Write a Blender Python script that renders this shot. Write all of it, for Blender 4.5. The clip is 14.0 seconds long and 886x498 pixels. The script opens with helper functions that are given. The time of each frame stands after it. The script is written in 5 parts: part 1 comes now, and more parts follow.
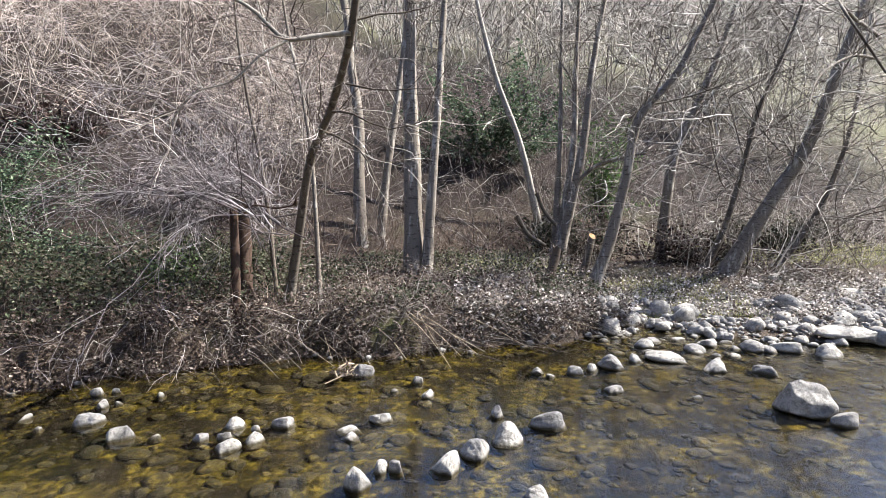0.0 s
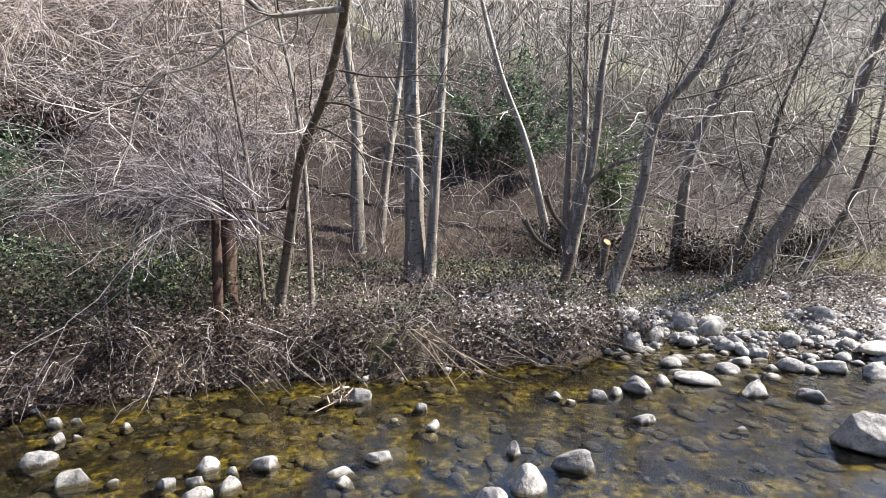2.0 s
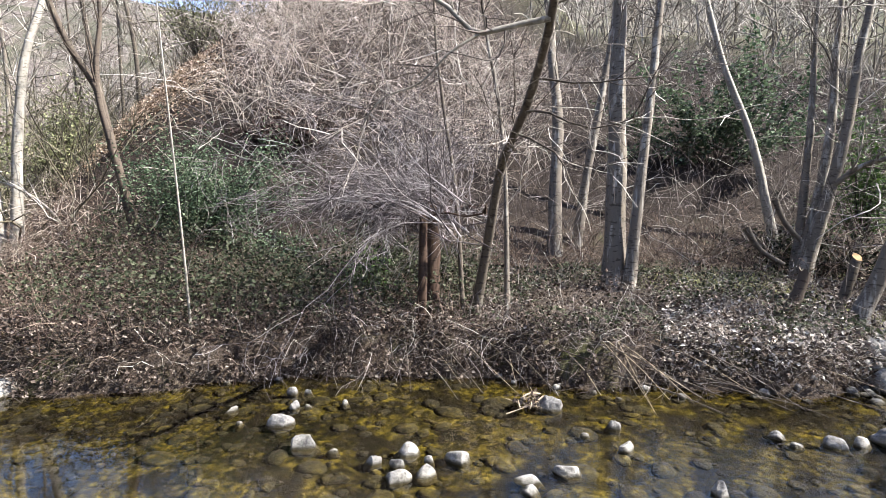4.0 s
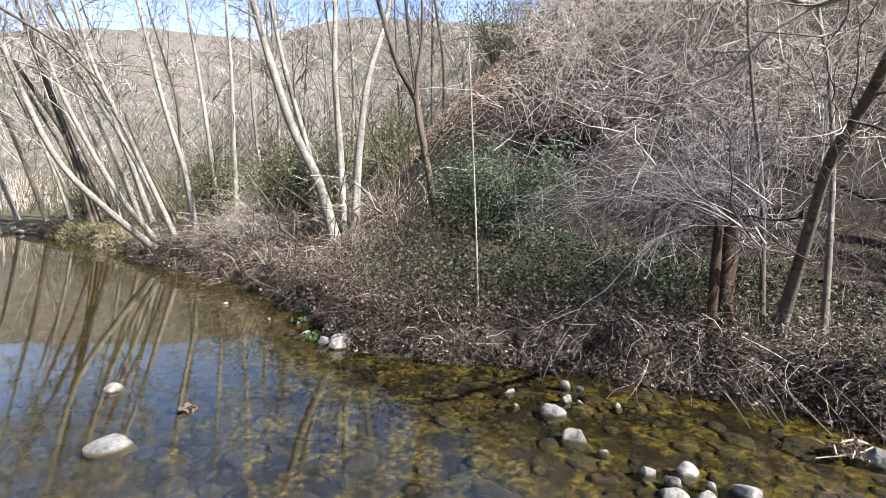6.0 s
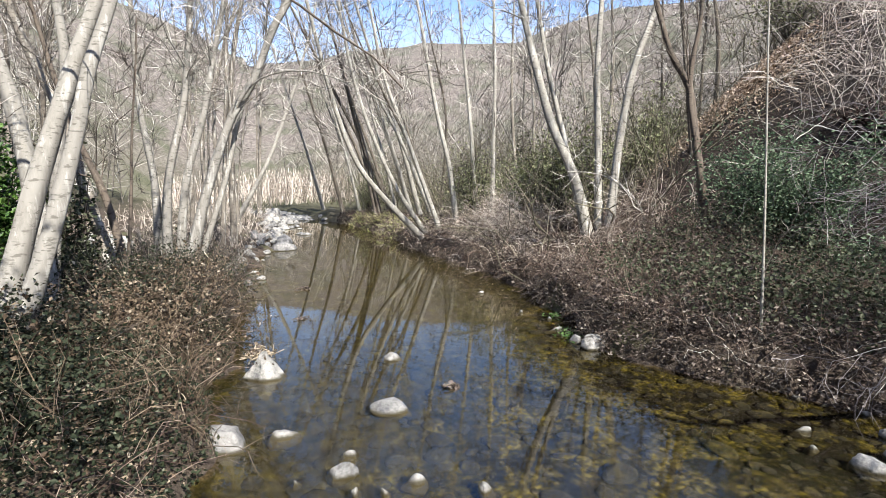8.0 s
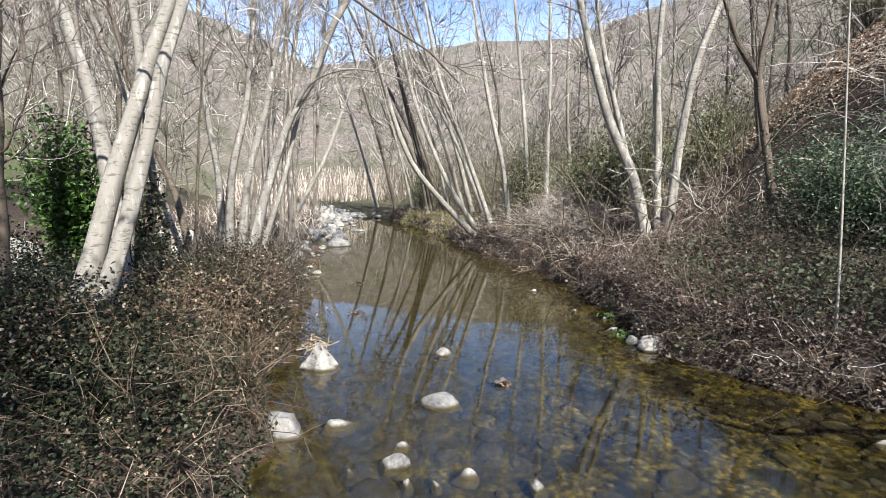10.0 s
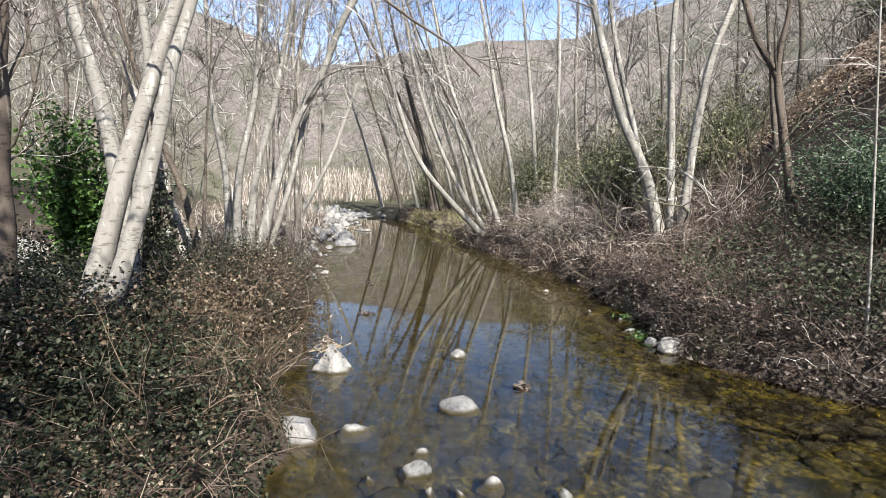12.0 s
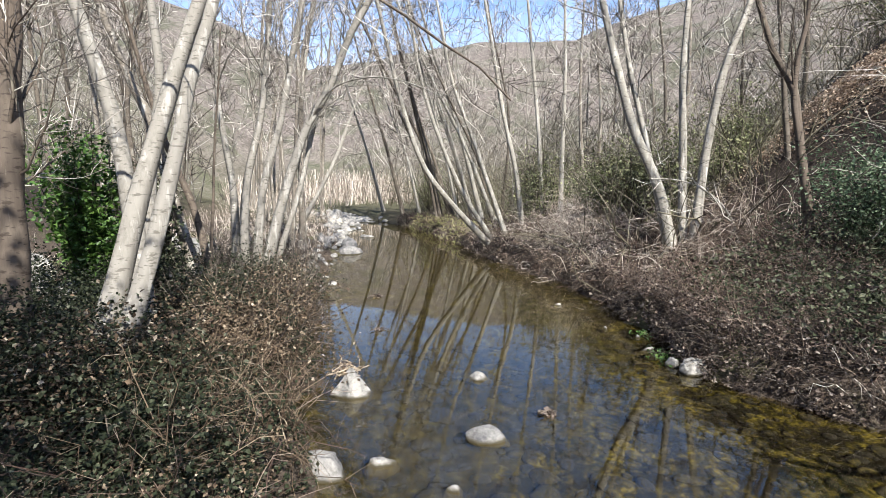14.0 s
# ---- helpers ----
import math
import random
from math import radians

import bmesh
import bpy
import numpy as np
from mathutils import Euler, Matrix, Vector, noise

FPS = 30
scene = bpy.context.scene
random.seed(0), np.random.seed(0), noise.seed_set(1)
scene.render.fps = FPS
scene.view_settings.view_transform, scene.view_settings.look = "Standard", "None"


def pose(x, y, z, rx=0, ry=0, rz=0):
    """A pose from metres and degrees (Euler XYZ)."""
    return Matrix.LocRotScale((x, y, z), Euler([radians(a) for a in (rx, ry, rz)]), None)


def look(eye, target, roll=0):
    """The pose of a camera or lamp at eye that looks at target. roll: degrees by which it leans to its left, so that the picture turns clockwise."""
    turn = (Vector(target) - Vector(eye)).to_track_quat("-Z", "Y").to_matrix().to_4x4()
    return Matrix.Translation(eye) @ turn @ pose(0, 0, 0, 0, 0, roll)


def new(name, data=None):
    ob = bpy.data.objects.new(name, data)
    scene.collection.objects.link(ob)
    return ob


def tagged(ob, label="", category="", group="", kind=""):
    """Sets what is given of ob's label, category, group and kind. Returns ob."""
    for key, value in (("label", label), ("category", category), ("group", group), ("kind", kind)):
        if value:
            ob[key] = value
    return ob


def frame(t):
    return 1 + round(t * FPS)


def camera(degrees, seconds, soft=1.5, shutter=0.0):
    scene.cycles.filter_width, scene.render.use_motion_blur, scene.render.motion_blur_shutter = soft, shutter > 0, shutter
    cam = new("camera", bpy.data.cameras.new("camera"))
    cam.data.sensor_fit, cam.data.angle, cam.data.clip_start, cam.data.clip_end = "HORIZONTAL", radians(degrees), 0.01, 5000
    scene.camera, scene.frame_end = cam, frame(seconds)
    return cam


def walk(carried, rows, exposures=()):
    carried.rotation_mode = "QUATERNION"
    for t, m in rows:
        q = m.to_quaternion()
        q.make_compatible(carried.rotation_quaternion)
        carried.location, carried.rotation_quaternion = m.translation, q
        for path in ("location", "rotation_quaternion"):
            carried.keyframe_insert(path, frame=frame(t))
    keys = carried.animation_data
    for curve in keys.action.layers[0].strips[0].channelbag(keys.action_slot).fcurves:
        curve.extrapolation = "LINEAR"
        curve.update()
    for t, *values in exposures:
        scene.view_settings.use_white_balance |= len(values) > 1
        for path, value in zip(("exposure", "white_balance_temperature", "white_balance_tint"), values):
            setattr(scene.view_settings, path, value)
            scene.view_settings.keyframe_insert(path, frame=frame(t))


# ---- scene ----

cam = camera(78.9, 14.0, soft=0.6)
# seconds, x, y, z, yaw, pitch, roll
ROWS = [
    (0.0, 0.000, 0.000, 2.400, 0.00, -7.16, 0.02),
    (0.5, -0.022, 0.157, 2.389, -0.09, -7.15, 0.03),
    (1.0, -0.044, 0.373, 2.375, -0.11, -7.06, 0.04),
    (1.5, -0.065, 0.592, 2.373, -0.08, -6.93, 0.02),
    (2.0, -0.076, 0.758, 2.372, -0.06, -6.83, 0.02),
    (2.2, -0.080, 0.798, 2.374, -0.06, -6.81, 0.00),
    (4.3, -0.085, 0.754, 2.485, 25.83, -7.09, -0.17),
    (4.5, -0.083, 0.755, 2.485, 29.11, -7.08, -0.16),
    (5.0, -0.082, 0.748, 2.483, 36.19, -7.10, -0.13),
    (5.5, -0.097, 0.701, 2.484, 42.95, -7.16, -0.05),
    (6.0, -0.123, 0.642, 2.482, 49.34, -7.19, -0.08),
    (6.5, -0.179, 0.572, 2.478, 55.37, -7.21, -0.03),
    (7.0, -0.251, 0.531, 2.462, 61.94, -7.26, -0.03),
    (7.5, -0.309, 0.506, 2.452, 68.72, -7.33, -0.03),
    (8.0, -0.332, 0.504, 2.444, 74.93, -7.39, -0.04),
    (8.5, -0.326, 0.512, 2.430, 77.94, -7.43, -0.01),
    (11.0, -0.409, 0.420, 2.397, 80.64, -7.52, -0.01),
    (11.5, -0.482, 0.381, 2.388, 80.72, -7.49, -0.06),
    (12.0, -0.539, 0.349, 2.377, 80.72, -7.54, 0.00),
    (12.5, -0.603, 0.326, 2.361, 80.71, -7.52, 0.00),
    (13.0, -0.665, 0.273, 2.371, 80.65, -7.58, 0.01),
    (13.5, -0.710, 0.188, 2.462, 80.56, -7.53, 0.05),
    (14.0, -0.758, 0.082, 2.611, 80.39, -7.46, 0.05),
]
walk(cam, [(t, pose(x, y, z, 90 + pitch, 0, yaw) @ pose(0, 0, 0, 0, 0, roll)) for t, x, y, z, yaw, pitch, roll in ROWS],
     exposures=[(0.0, 2.12, 6720, 10), (2.2, 2.12, 6720, 10), (4.5, 2.12, 6690, 9), (6.0, 1.92, 6650, 8), (8.0, 1.65, 6600, 7), (14.0, 1.57, 6620, 7)])

# ---- light ----
SUN_AZIMUTH, SUN_HEIGHT = 74.0, 46.0  # degrees clockwise from +y, above the horizon
sky_world = bpy.data.worlds.new("sky")
scene.world = sky_world
sky_world.use_nodes = True
sky_nodes = sky_world.node_tree.nodes
sky_tex = sky_nodes.new("ShaderNodeTexSky")
sky_tex.sky_type, sky_tex.sun_disc = "NISHITA", False
sky_tex.altitude = 1500
sky_tex.sun_elevation, sky_tex.sun_rotation = radians(SUN_HEIGHT), radians(SUN_AZIMUTH)
sky_tex.dust_density, sky_tex.air_density, sky_tex.ozone_density = 4.0, 1.0, 8.0
# thin high cloud over the whole sky, denser towards the horizon
sky_links = sky_world.node_tree.links
sky_way, sky_sep, sky_flat = sky_nodes.new("ShaderNodeTexCoord"), sky_nodes.new("ShaderNodeSeparateXYZ"), sky_nodes.new("ShaderNodeMapping")
sky_links.new(sky_way.outputs["Generated"], sky_sep.inputs[0]), sky_links.new(sky_way.outputs["Generated"], sky_flat.inputs["Vector"])
sky_flat.inputs["Scale"].default_value = (1, 1, 2.5)
wisps = sky_nodes.new("ShaderNodeTexNoise")
wisps.inputs["Scale"].default_value, wisps.inputs["Detail"].default_value, wisps.inputs["Roughness"].default_value = 3.2, 7, 0.62
sky_links.new(sky_flat.outputs[0], wisps.inputs["Vector"])
cover, low, both, veil = sky_nodes.new("ShaderNodeMapRange"), sky_nodes.new("ShaderNodeMapRange"), sky_nodes.new("ShaderNodeMath"), sky_nodes.new("ShaderNodeMix")
for node, src, a, b, hi in ((cover, wisps.outputs["Fac"], 0.5, 0.75, 0.15), (low, sky_sep.outputs["Z"], 0.34, 0.1, 0.5)):
    node.inputs["From Min"].default_value, node.inputs["From Max"].default_value, node.inputs["To Max"].default_value = a, b, hi
    sky_links.new(src, node.inputs["Value"])
sky_links.new(cover.outputs[0], both.inputs[0]), sky_links.new(low.outputs[0], both.inputs[1])
veil.data_type = "RGBA"
veil.inputs[7].default_value = (7.0, 7.4, 8.6, 1)
sky_links.new(both.outputs[0], veil.inputs[0]), sky_links.new(sky_tex.outputs[0], veil.inputs[6])
sky_links.new(veil.outputs[2], sky_nodes["Background"].inputs[0])
sky_nodes["Background"].inputs[1].default_value = 0.1
sun = new("sun", bpy.data.lights.new("sun", "SUN"))
sun.data.energy, sun.data.angle, sun.data.color = 5.0, radians(0.5), (1.0, 0.955, 0.895)
az, el = radians(SUN_AZIMUTH), radians(SUN_HEIGHT)
sun.matrix_world = look((30 * math.sin(az) * math.cos(el), 30 * math.cos(az) * math.cos(el), 30 * math.sin(el)), (0, 0, 0))


# ---- materials ----
def nodes_of(name):
    m = bpy.data.materials.new(name)
    m.use_nodes = True
    return m, m.node_tree.nodes, m.node_tree.links, m.node_tree.nodes["Principled BSDF"]


def ramp(ns, ls, src, stops):
    r = ns.new("ShaderNodeValToRGB")
    while len(r.color_ramp.elements) < len(stops):
        r.color_ramp.elements.new(0.5)
    for e, (p, c) in zip(r.color_ramp.elements, stops):
        e.position, e.color = p, (*c, 1)
    ls.new(src, r.inputs[0])
    return r.outputs[0]


def noise_tex(ns, ls, coord, scale, detail=5.0, rough=0.6):
    n = ns.new("ShaderNodeTexNoise")
    n.inputs["Scale"].default_value, n.inputs["Detail"].default_value, n.inputs["Roughness"].default_value = scale, detail, rough
    ls.new(coord, n.inputs["Vector"])
    return n.outputs["Fac"]


def mixed(ns, ls, fac, a, b, mode="MIX"):
    x = ns.new("ShaderNodeMix")
    x.data_type, x.blend_type = "RGBA", mode
    for sock, v in ((x.inputs[0], fac), (x.inputs[6], a), (x.inputs[7], b)):
        if isinstance(v, (int, float)):
            sock.default_value = v
        elif isinstance(v, tuple):
            sock.default_value = (*v, 1)
        else:
            ls.new(v, sock)
    return x.outputs[2]


def bump(ns, ls, height, bsdf, strength, distance):
    b = ns.new("ShaderNodeBump")
    b.inputs["Strength"].default_value, b.inputs["Distance"].default_value = strength, distance
    ls.new(height, b.inputs["Height"])
    ls.new(b.outputs[0], bsdf.inputs["Normal"])


def island_mat(name, stops, rough=0.8, spec=0.3, sheen_through=0.0):
    """Colour that differs from piece to piece, with fine grain."""
    m, ns, ls, p = nodes_of(name)
    geo = ns.new("ShaderNodeNewGeometry")
    c = ramp(ns, ls, geo.outputs["Random Per Island"], stops)
    grain = noise_tex(ns, ls, geo.outputs["Position"], 35, 3)
    dark = ramp(ns, ls, grain, [(0.3, (0.6, 0.6, 0.6)), (0.7, (1.15, 1.15, 1.15))])
    ls.new(mixed(ns, ls, 1.0, c, dark, "MULTIPLY"), p.inputs["Base Color"])
    p.inputs["Roughness"].default_value, p.inputs["Specular IOR Level"].default_value = rough, spec
    if sheen_through:
        t = ns.new("ShaderNodeBsdfTranslucent")
        ls.new(c, t.inputs[0])
        a = ns.new("ShaderNodeMixShader")
        a.inputs[0].default_value = sheen_through
        ls.new(p.outputs[0], a.inputs[1]), ls.new(t.outputs[0], a.inputs[2])
        ls.new(a.outputs[0], ns["Material Output"].inputs[0])
    return m


def bark_mat(name, base, light, dark, lichen, patch=0.5):
    m, ns, ls, p = nodes_of(name)
    co = ns.new("ShaderNodeTexCoord").outputs["Object"]
    stretch = ns.new("ShaderNodeMapping")
    stretch.inputs["Scale"].default_value = (1, 1, 0.28)
    ls.new(co, stretch.inputs["Vector"])
    fine = noise_tex(ns, ls, stretch.outputs[0], 26, 6, 0.65)
    broad = noise_tex(ns, ls, co, 3.2, 4)
    lent = ns.new("ShaderNodeMapping")
    lent.inputs["Scale"].default_value = (1, 1, 3)
    ls.new(co, lent.inputs["Vector"])
    marks = noise_tex(ns, ls, lent.outputs[0], 9, 2)
    c = mixed(ns, ls, fine, dark, light)
    c = mixed(ns, ls, ramp(ns, ls, broad, [(0.35, (0, 0, 0)), (0.65, (1, 1, 1))]), c, base)
    peel = ns.new("ShaderNodeMapping")
    peel.inputs["Scale"].default_value = (1, 1, 0.16)
    ls.new(co, peel.inputs["Vector"])
    c = mixed(ns, ls, ramp(ns, ls, noise_tex(ns, ls, peel.outputs[0], 9, 6, 0.65), [(patch, (0, 0, 0)), (patch + 0.09, (0.9, 0.9, 0.9))]), c, lichen)
    c = mixed(ns, ls, ramp(ns, ls, marks, [(0.56, (0, 0, 0)), (0.66, (0.8, 0.8, 0.8))]), c, dark)
    ls.new(c, p.inputs["Base Color"])
    p.inputs["Roughness"].default_value, p.inputs["Specular IOR Level"].default_value = 0.85, 0.2
    bump(ns, ls, fine, p, 0.6, 0.012)
    return m


def rock_mat(name, stops, wet=False):
    m, ns, ls, p = nodes_of(name)
    tc, info = ns.new("ShaderNodeTexCoord"), ns.new("ShaderNodeObjectInfo")
    geo = ns.new("ShaderNodeNewGeometry")
    shift = ns.new("ShaderNodeVectorMath")
    shift.operation = "MULTIPLY_ADD"
    ls.new(info.outputs["Random"], shift.inputs[0])
    shift.inputs[1].default_value = (37, 51, 23)
    ls.new(geo.outputs["Position"], shift.inputs[2])
    co = shift.outputs[0]
    broad, fine = noise_tex(ns, ls, co, 4, 6, 0.62), noise_tex(ns, ls, co, 60, 4, 0.7)
    c = ramp(ns, ls, broad, stops)
    c = mixed(ns, ls, 0.6, c, ramp(ns, ls, fine, [(0.3, (0.5, 0.5, 0.5)), (0.7, (1.25, 1.25, 1.25))]), "MULTIPLY")
    rnd = ns.new("ShaderNodeMath")
    rnd.operation = "ADD"
    ls.new(info.outputs["Random"], rnd.inputs[0]), ls.new(geo.outputs["Random Per Island"], rnd.inputs[1])
    half = ns.new("ShaderNodeMath")
    half.operation = "FRACT"
    ls.new(rnd.outputs[0], half.inputs[0])
    c = mixed(ns, ls, 1.0, c, ramp(ns, ls, half.outputs[0], [(0, (0.62, 0.62, 0.64)), (0.5, (0.95, 0.94, 0.92)), (1, (1.2, 1.18, 1.12))]), "MULTIPLY")
    # damp, algae-stained foot at the water line
    sep = ns.new("ShaderNodeSeparateXYZ")
    ls.new(geo.outputs["Position"], sep.inputs[0])
    wetness = ns.new("ShaderNodeMapRange")
    wetness.inputs["From Min"].default_value, wetness.inputs["From Max"].default_value = 0.04, 0.01
    line = ns.new("ShaderNodeMath")
    line.operation = "MULTIPLY_ADD"
    ls.new(noise_tex(ns, ls, co, 9, 3), line.inputs[0])
    line.inputs[1].default_value = -0.05
    ls.new(sep.outputs["Z"], line.inputs[2])
    lift = ns.new("ShaderNodeMath")
    lift.inputs[1].default_value = 0.025
    ls.new(line.outputs[0], lift.inputs[0]), ls.new(lift.outputs[0], wetness.inputs["Value"])
    veins = ramp(ns, ls, noise_tex(ns, ls, co, 14, 8, 0.75), [(0.36, (0.42, 0.40, 0.38)), (0.5, (1, 1, 1)), (0.7, (1.1, 1.08, 1.04))])
    c = mixed(ns, ls, 0.75, c, veins, "MULTIPLY")
    c = mixed(ns, ls, wetness.outputs[0], c, (0.034, 0.028, 0.014))
    ls.new(c, p.inputs["Base Color"])
    p.inputs["Roughness"].default_value = 0.75
    p.inputs["Specular IOR Level"].default_value = 0.35
    bump(ns, ls, noise_tex(ns, ls, co, 11, 8, 0.7), p, 0.9, 0.05)
    return m


def pool_mask(ns, ls, co):
    """1 on the slow pool's silt upstream, darkened for depth and shade, in ragged patches."""
    sep = ns.new("ShaderNodeSeparateXYZ")
    ls.new(co, sep.inputs[0])
    n = noise_tex(ns, ls, co, 0.9, 5, 0.6)
    add = ns.new("ShaderNodeMath")
    add.operation = "MULTIPLY_ADD"
    ls.new(n, add.inputs[0])
    add.inputs[1].default_value = 5.0
    diag = ns.new("ShaderNodeMath")
    diag.operation = "MULTIPLY_ADD"
    ls.new(sep.outputs["Y"], diag.inputs[0])
    diag.inputs[1].default_value = 1.2
    ls.new(sep.outputs["X"], diag.inputs[2]), ls.new(diag.outputs[0], add.inputs[2])
    reach = ns.new("ShaderNodeMapRange")
    reach.inputs["From Min"].default_value, reach.inputs["From Max"].default_value = 0.2, -1.8
    ls.new(add.outputs[0], reach.inputs["Value"])
    return reach.outputs[0]


def algae_colour(ns, ls, co):
    """Brown silt with golden-green algae in patches, over the bed and its stones alike."""
    patch = noise_tex(ns, ls, co, 2.6, 7, 0.72)
    fine = noise_tex(ns, ls, co, 13, 5, 0.65)
    silt = ramp(ns, ls, fine, [(0.35, (0.002, 0.0017, 0.0012)), (0.7, (0.011, 0.0088, 0.005))])
    algae = ramp(ns, ls, fine, [(0.36, (0.006, 0.005, 0.0015)), (0.5, (0.038, 0.032, 0.006)), (0.66, (0.145, 0.12, 0.024))])
    return mixed(ns, ls, ramp(ns, ls, patch, [(0.45, (0, 0, 0)), (0.56, (1, 1, 1))]), silt, algae)


def ground_mat():
    m, ns, ls, p = nodes_of("leaf_litter_soil")
    geo = ns.new("ShaderNodeNewGeometry")
    co = geo.outputs["Position"]
    sep = ns.new("ShaderNodeSeparateXYZ")
    ls.new(co, sep.inputs[0])
    fine, mid, broad = noise_tex(ns, ls, co, 38, 6, 0.7), noise_tex(ns, ls, co, 6, 5), noise_tex(ns, ls, co, 0.5, 4)
    litter = ramp(ns, ls, fine, [(0.25, (0.012, 0.0095, 0.0075)), (0.45, (0.05, 0.039, 0.031)), (0.6, (0.095, 0.076, 0.062)), (0.75, (0.21, 0.18, 0.148))])
    soil = ramp(ns, ls, mid, [(0.3, (0.028, 0.021, 0.016)), (0.7, (0.085, 0.064, 0.048))])
    c = mixed(ns, ls, ramp(ns, ls, mid, [(0.4, (0.3, 0.3, 0.3)), (0.6, (1, 1, 1))]), soil, litter)
    green = ramp(ns, ls, fine, [(0.3, (0.03, 0.05, 0.012)), (0.7, (0.13, 0.17, 0.045))])
    c = mixed(ns, ls, ramp(ns, ls, noise_tex(ns, ls, co, 0.9, 4), [(0.56, (0, 0, 0)), (0.68, (0.35, 0.35, 0.35))]), c, green)
    # steep bank behind the trees: darker ground colour from 0.9 m upward
    steep, slope_tone = ns.new("ShaderNodeMapRange"), ramp(ns, ls, fine, [(0.3, (0.008, 0.006, 0.005)), (0.6, (0.028, 0.021, 0.018)), (0.78, (0.12, 0.095, 0.08))])
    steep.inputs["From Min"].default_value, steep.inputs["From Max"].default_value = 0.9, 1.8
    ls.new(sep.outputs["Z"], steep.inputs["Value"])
    c = mixed(ns, ls, steep.outputs[0], c, slope_tone)
    # distant slopes: dry grass and bare scrub
    far = ns.new("ShaderNodeVectorMath")
    far.operation = "LENGTH"
    ls.new(co, far.inputs[0])
    away = ns.new("ShaderNodeMapRange")
    away.inputs["From Min"].default_value, away.inputs["From Max"].default_value = 26, 44
    ls.new(far.outputs["Value"], away.inputs["Value"])
    slope = ramp(ns, ls, noise_tex(ns, ls, co, 0.14, 8, 0.7), [(0.35, (0.085, 0.072, 0.065)), (0.48, (0.135, 0.117, 0.107)), (0.58, (0.085, 0.082, 0.064)), (0.75, (0.055, 0.06, 0.038))])
    slope = mixed(ns, ls, 0.85, slope, ramp(ns, ls, noise_tex(ns, ls, co, 1.9, 9, 0.85), [(0.36, (0.15, 0.15, 0.15)), (0.5, (0.9, 0.9, 0.9)), (0.64, (1.9, 1.9, 1.9))]), "MULTIPLY")
    wide = ns.new("ShaderNodeMapRange")
    wide.inputs["From Min"].default_value, wide.inputs["From Max"].default_value = 95, 45
    ls.new(far.outputs["Value"], wide.inputs["Value"])
    slope = mixed(ns, ls, wide.outputs[0], slope, mixed(ns, ls, 0.75, slope, (0.075, 0.078, 0.038)))
    c = mixed(ns, ls, away.outputs[0], c, slope)
    # stream bed with algae
    bedf = ns.new("ShaderNodeMapRange")
    bedf.inputs["From Min"].default_value, bedf.inputs["From Max"].default_value = -0.01, -0.05
    ls.new(sep.outputs["Z"], bedf.inputs["Value"])
    bed = algae_colour(ns, ls, co)
    # the pool's depth and shade are put into the silt colour
    bed = mixed(ns, ls, pool_mask(ns, ls, co), bed, ramp(ns, ls, mid, [(0.35, (0.009, 0.0075, 0.0035)), (0.55, (0.031, 0.0265, 0.0095)), (0.75, (0.085, 0.073, 0.021))]))
    c = mixed(ns, ls, bedf.outputs[0], c, bed)
    ls.new(c, p.inputs["Base Color"])
    p.inputs["Roughness"].default_value, p.inputs["Specular IOR Level"].default_value = 0.95, 0.15
    bump(ns, ls, fine, p, 0.9, 0.05)
    return m


def bed_mat():
    m, ns, ls, p = nodes_of("algae_cobble")
    geo = ns.new("ShaderNodeNewGeometry")
    co = geo.outputs["Position"]
    b = noise_tex(ns, ls, co, 30, 5, 0.7)
    each = ramp(ns, ls, geo.outputs["Random Per Island"], [(0, (0.35, 0.34, 0.33)), (0.6, (0.85, 0.83, 0.8)), (1, (1.1, 1.07, 1.02))])
    c = mixed(ns, ls, 1.0, algae_colour(ns, ls, co), each, "MULTIPLY")
    c = mixed(ns, ls, pool_mask(ns, ls, co), c, ramp(ns, ls, b, [(0.35, (0.003, 0.0026, 0.0016)), (0.7, (0.014, 0.012, 0.005))]))
    sep, dry = ns.new("ShaderNodeSeparateXYZ"), ns.new("ShaderNodeMapRange")
    ls.new(co, sep.inputs[0]), ls.new(sep.outputs["Z"], dry.inputs["Value"])
    dry.inputs["From Min"].default_value, dry.inputs["From Max"].default_value = 0.0, 0.03
    c = mixed(ns, ls, dry.outputs[0], c, ramp(ns, ls, b, [(0.3, (0.25, 0.24, 0.23)), (0.7, (0.5, 0.49, 0.46))]))
    ls.new(c, p.inputs["Base Color"])
    p.inputs["Roughness"].default_value = 0.8
    bump(ns, ls, noise_tex(ns, ls, co, 16, 6, 0.7), p, 1.0, 0.08)
    return m


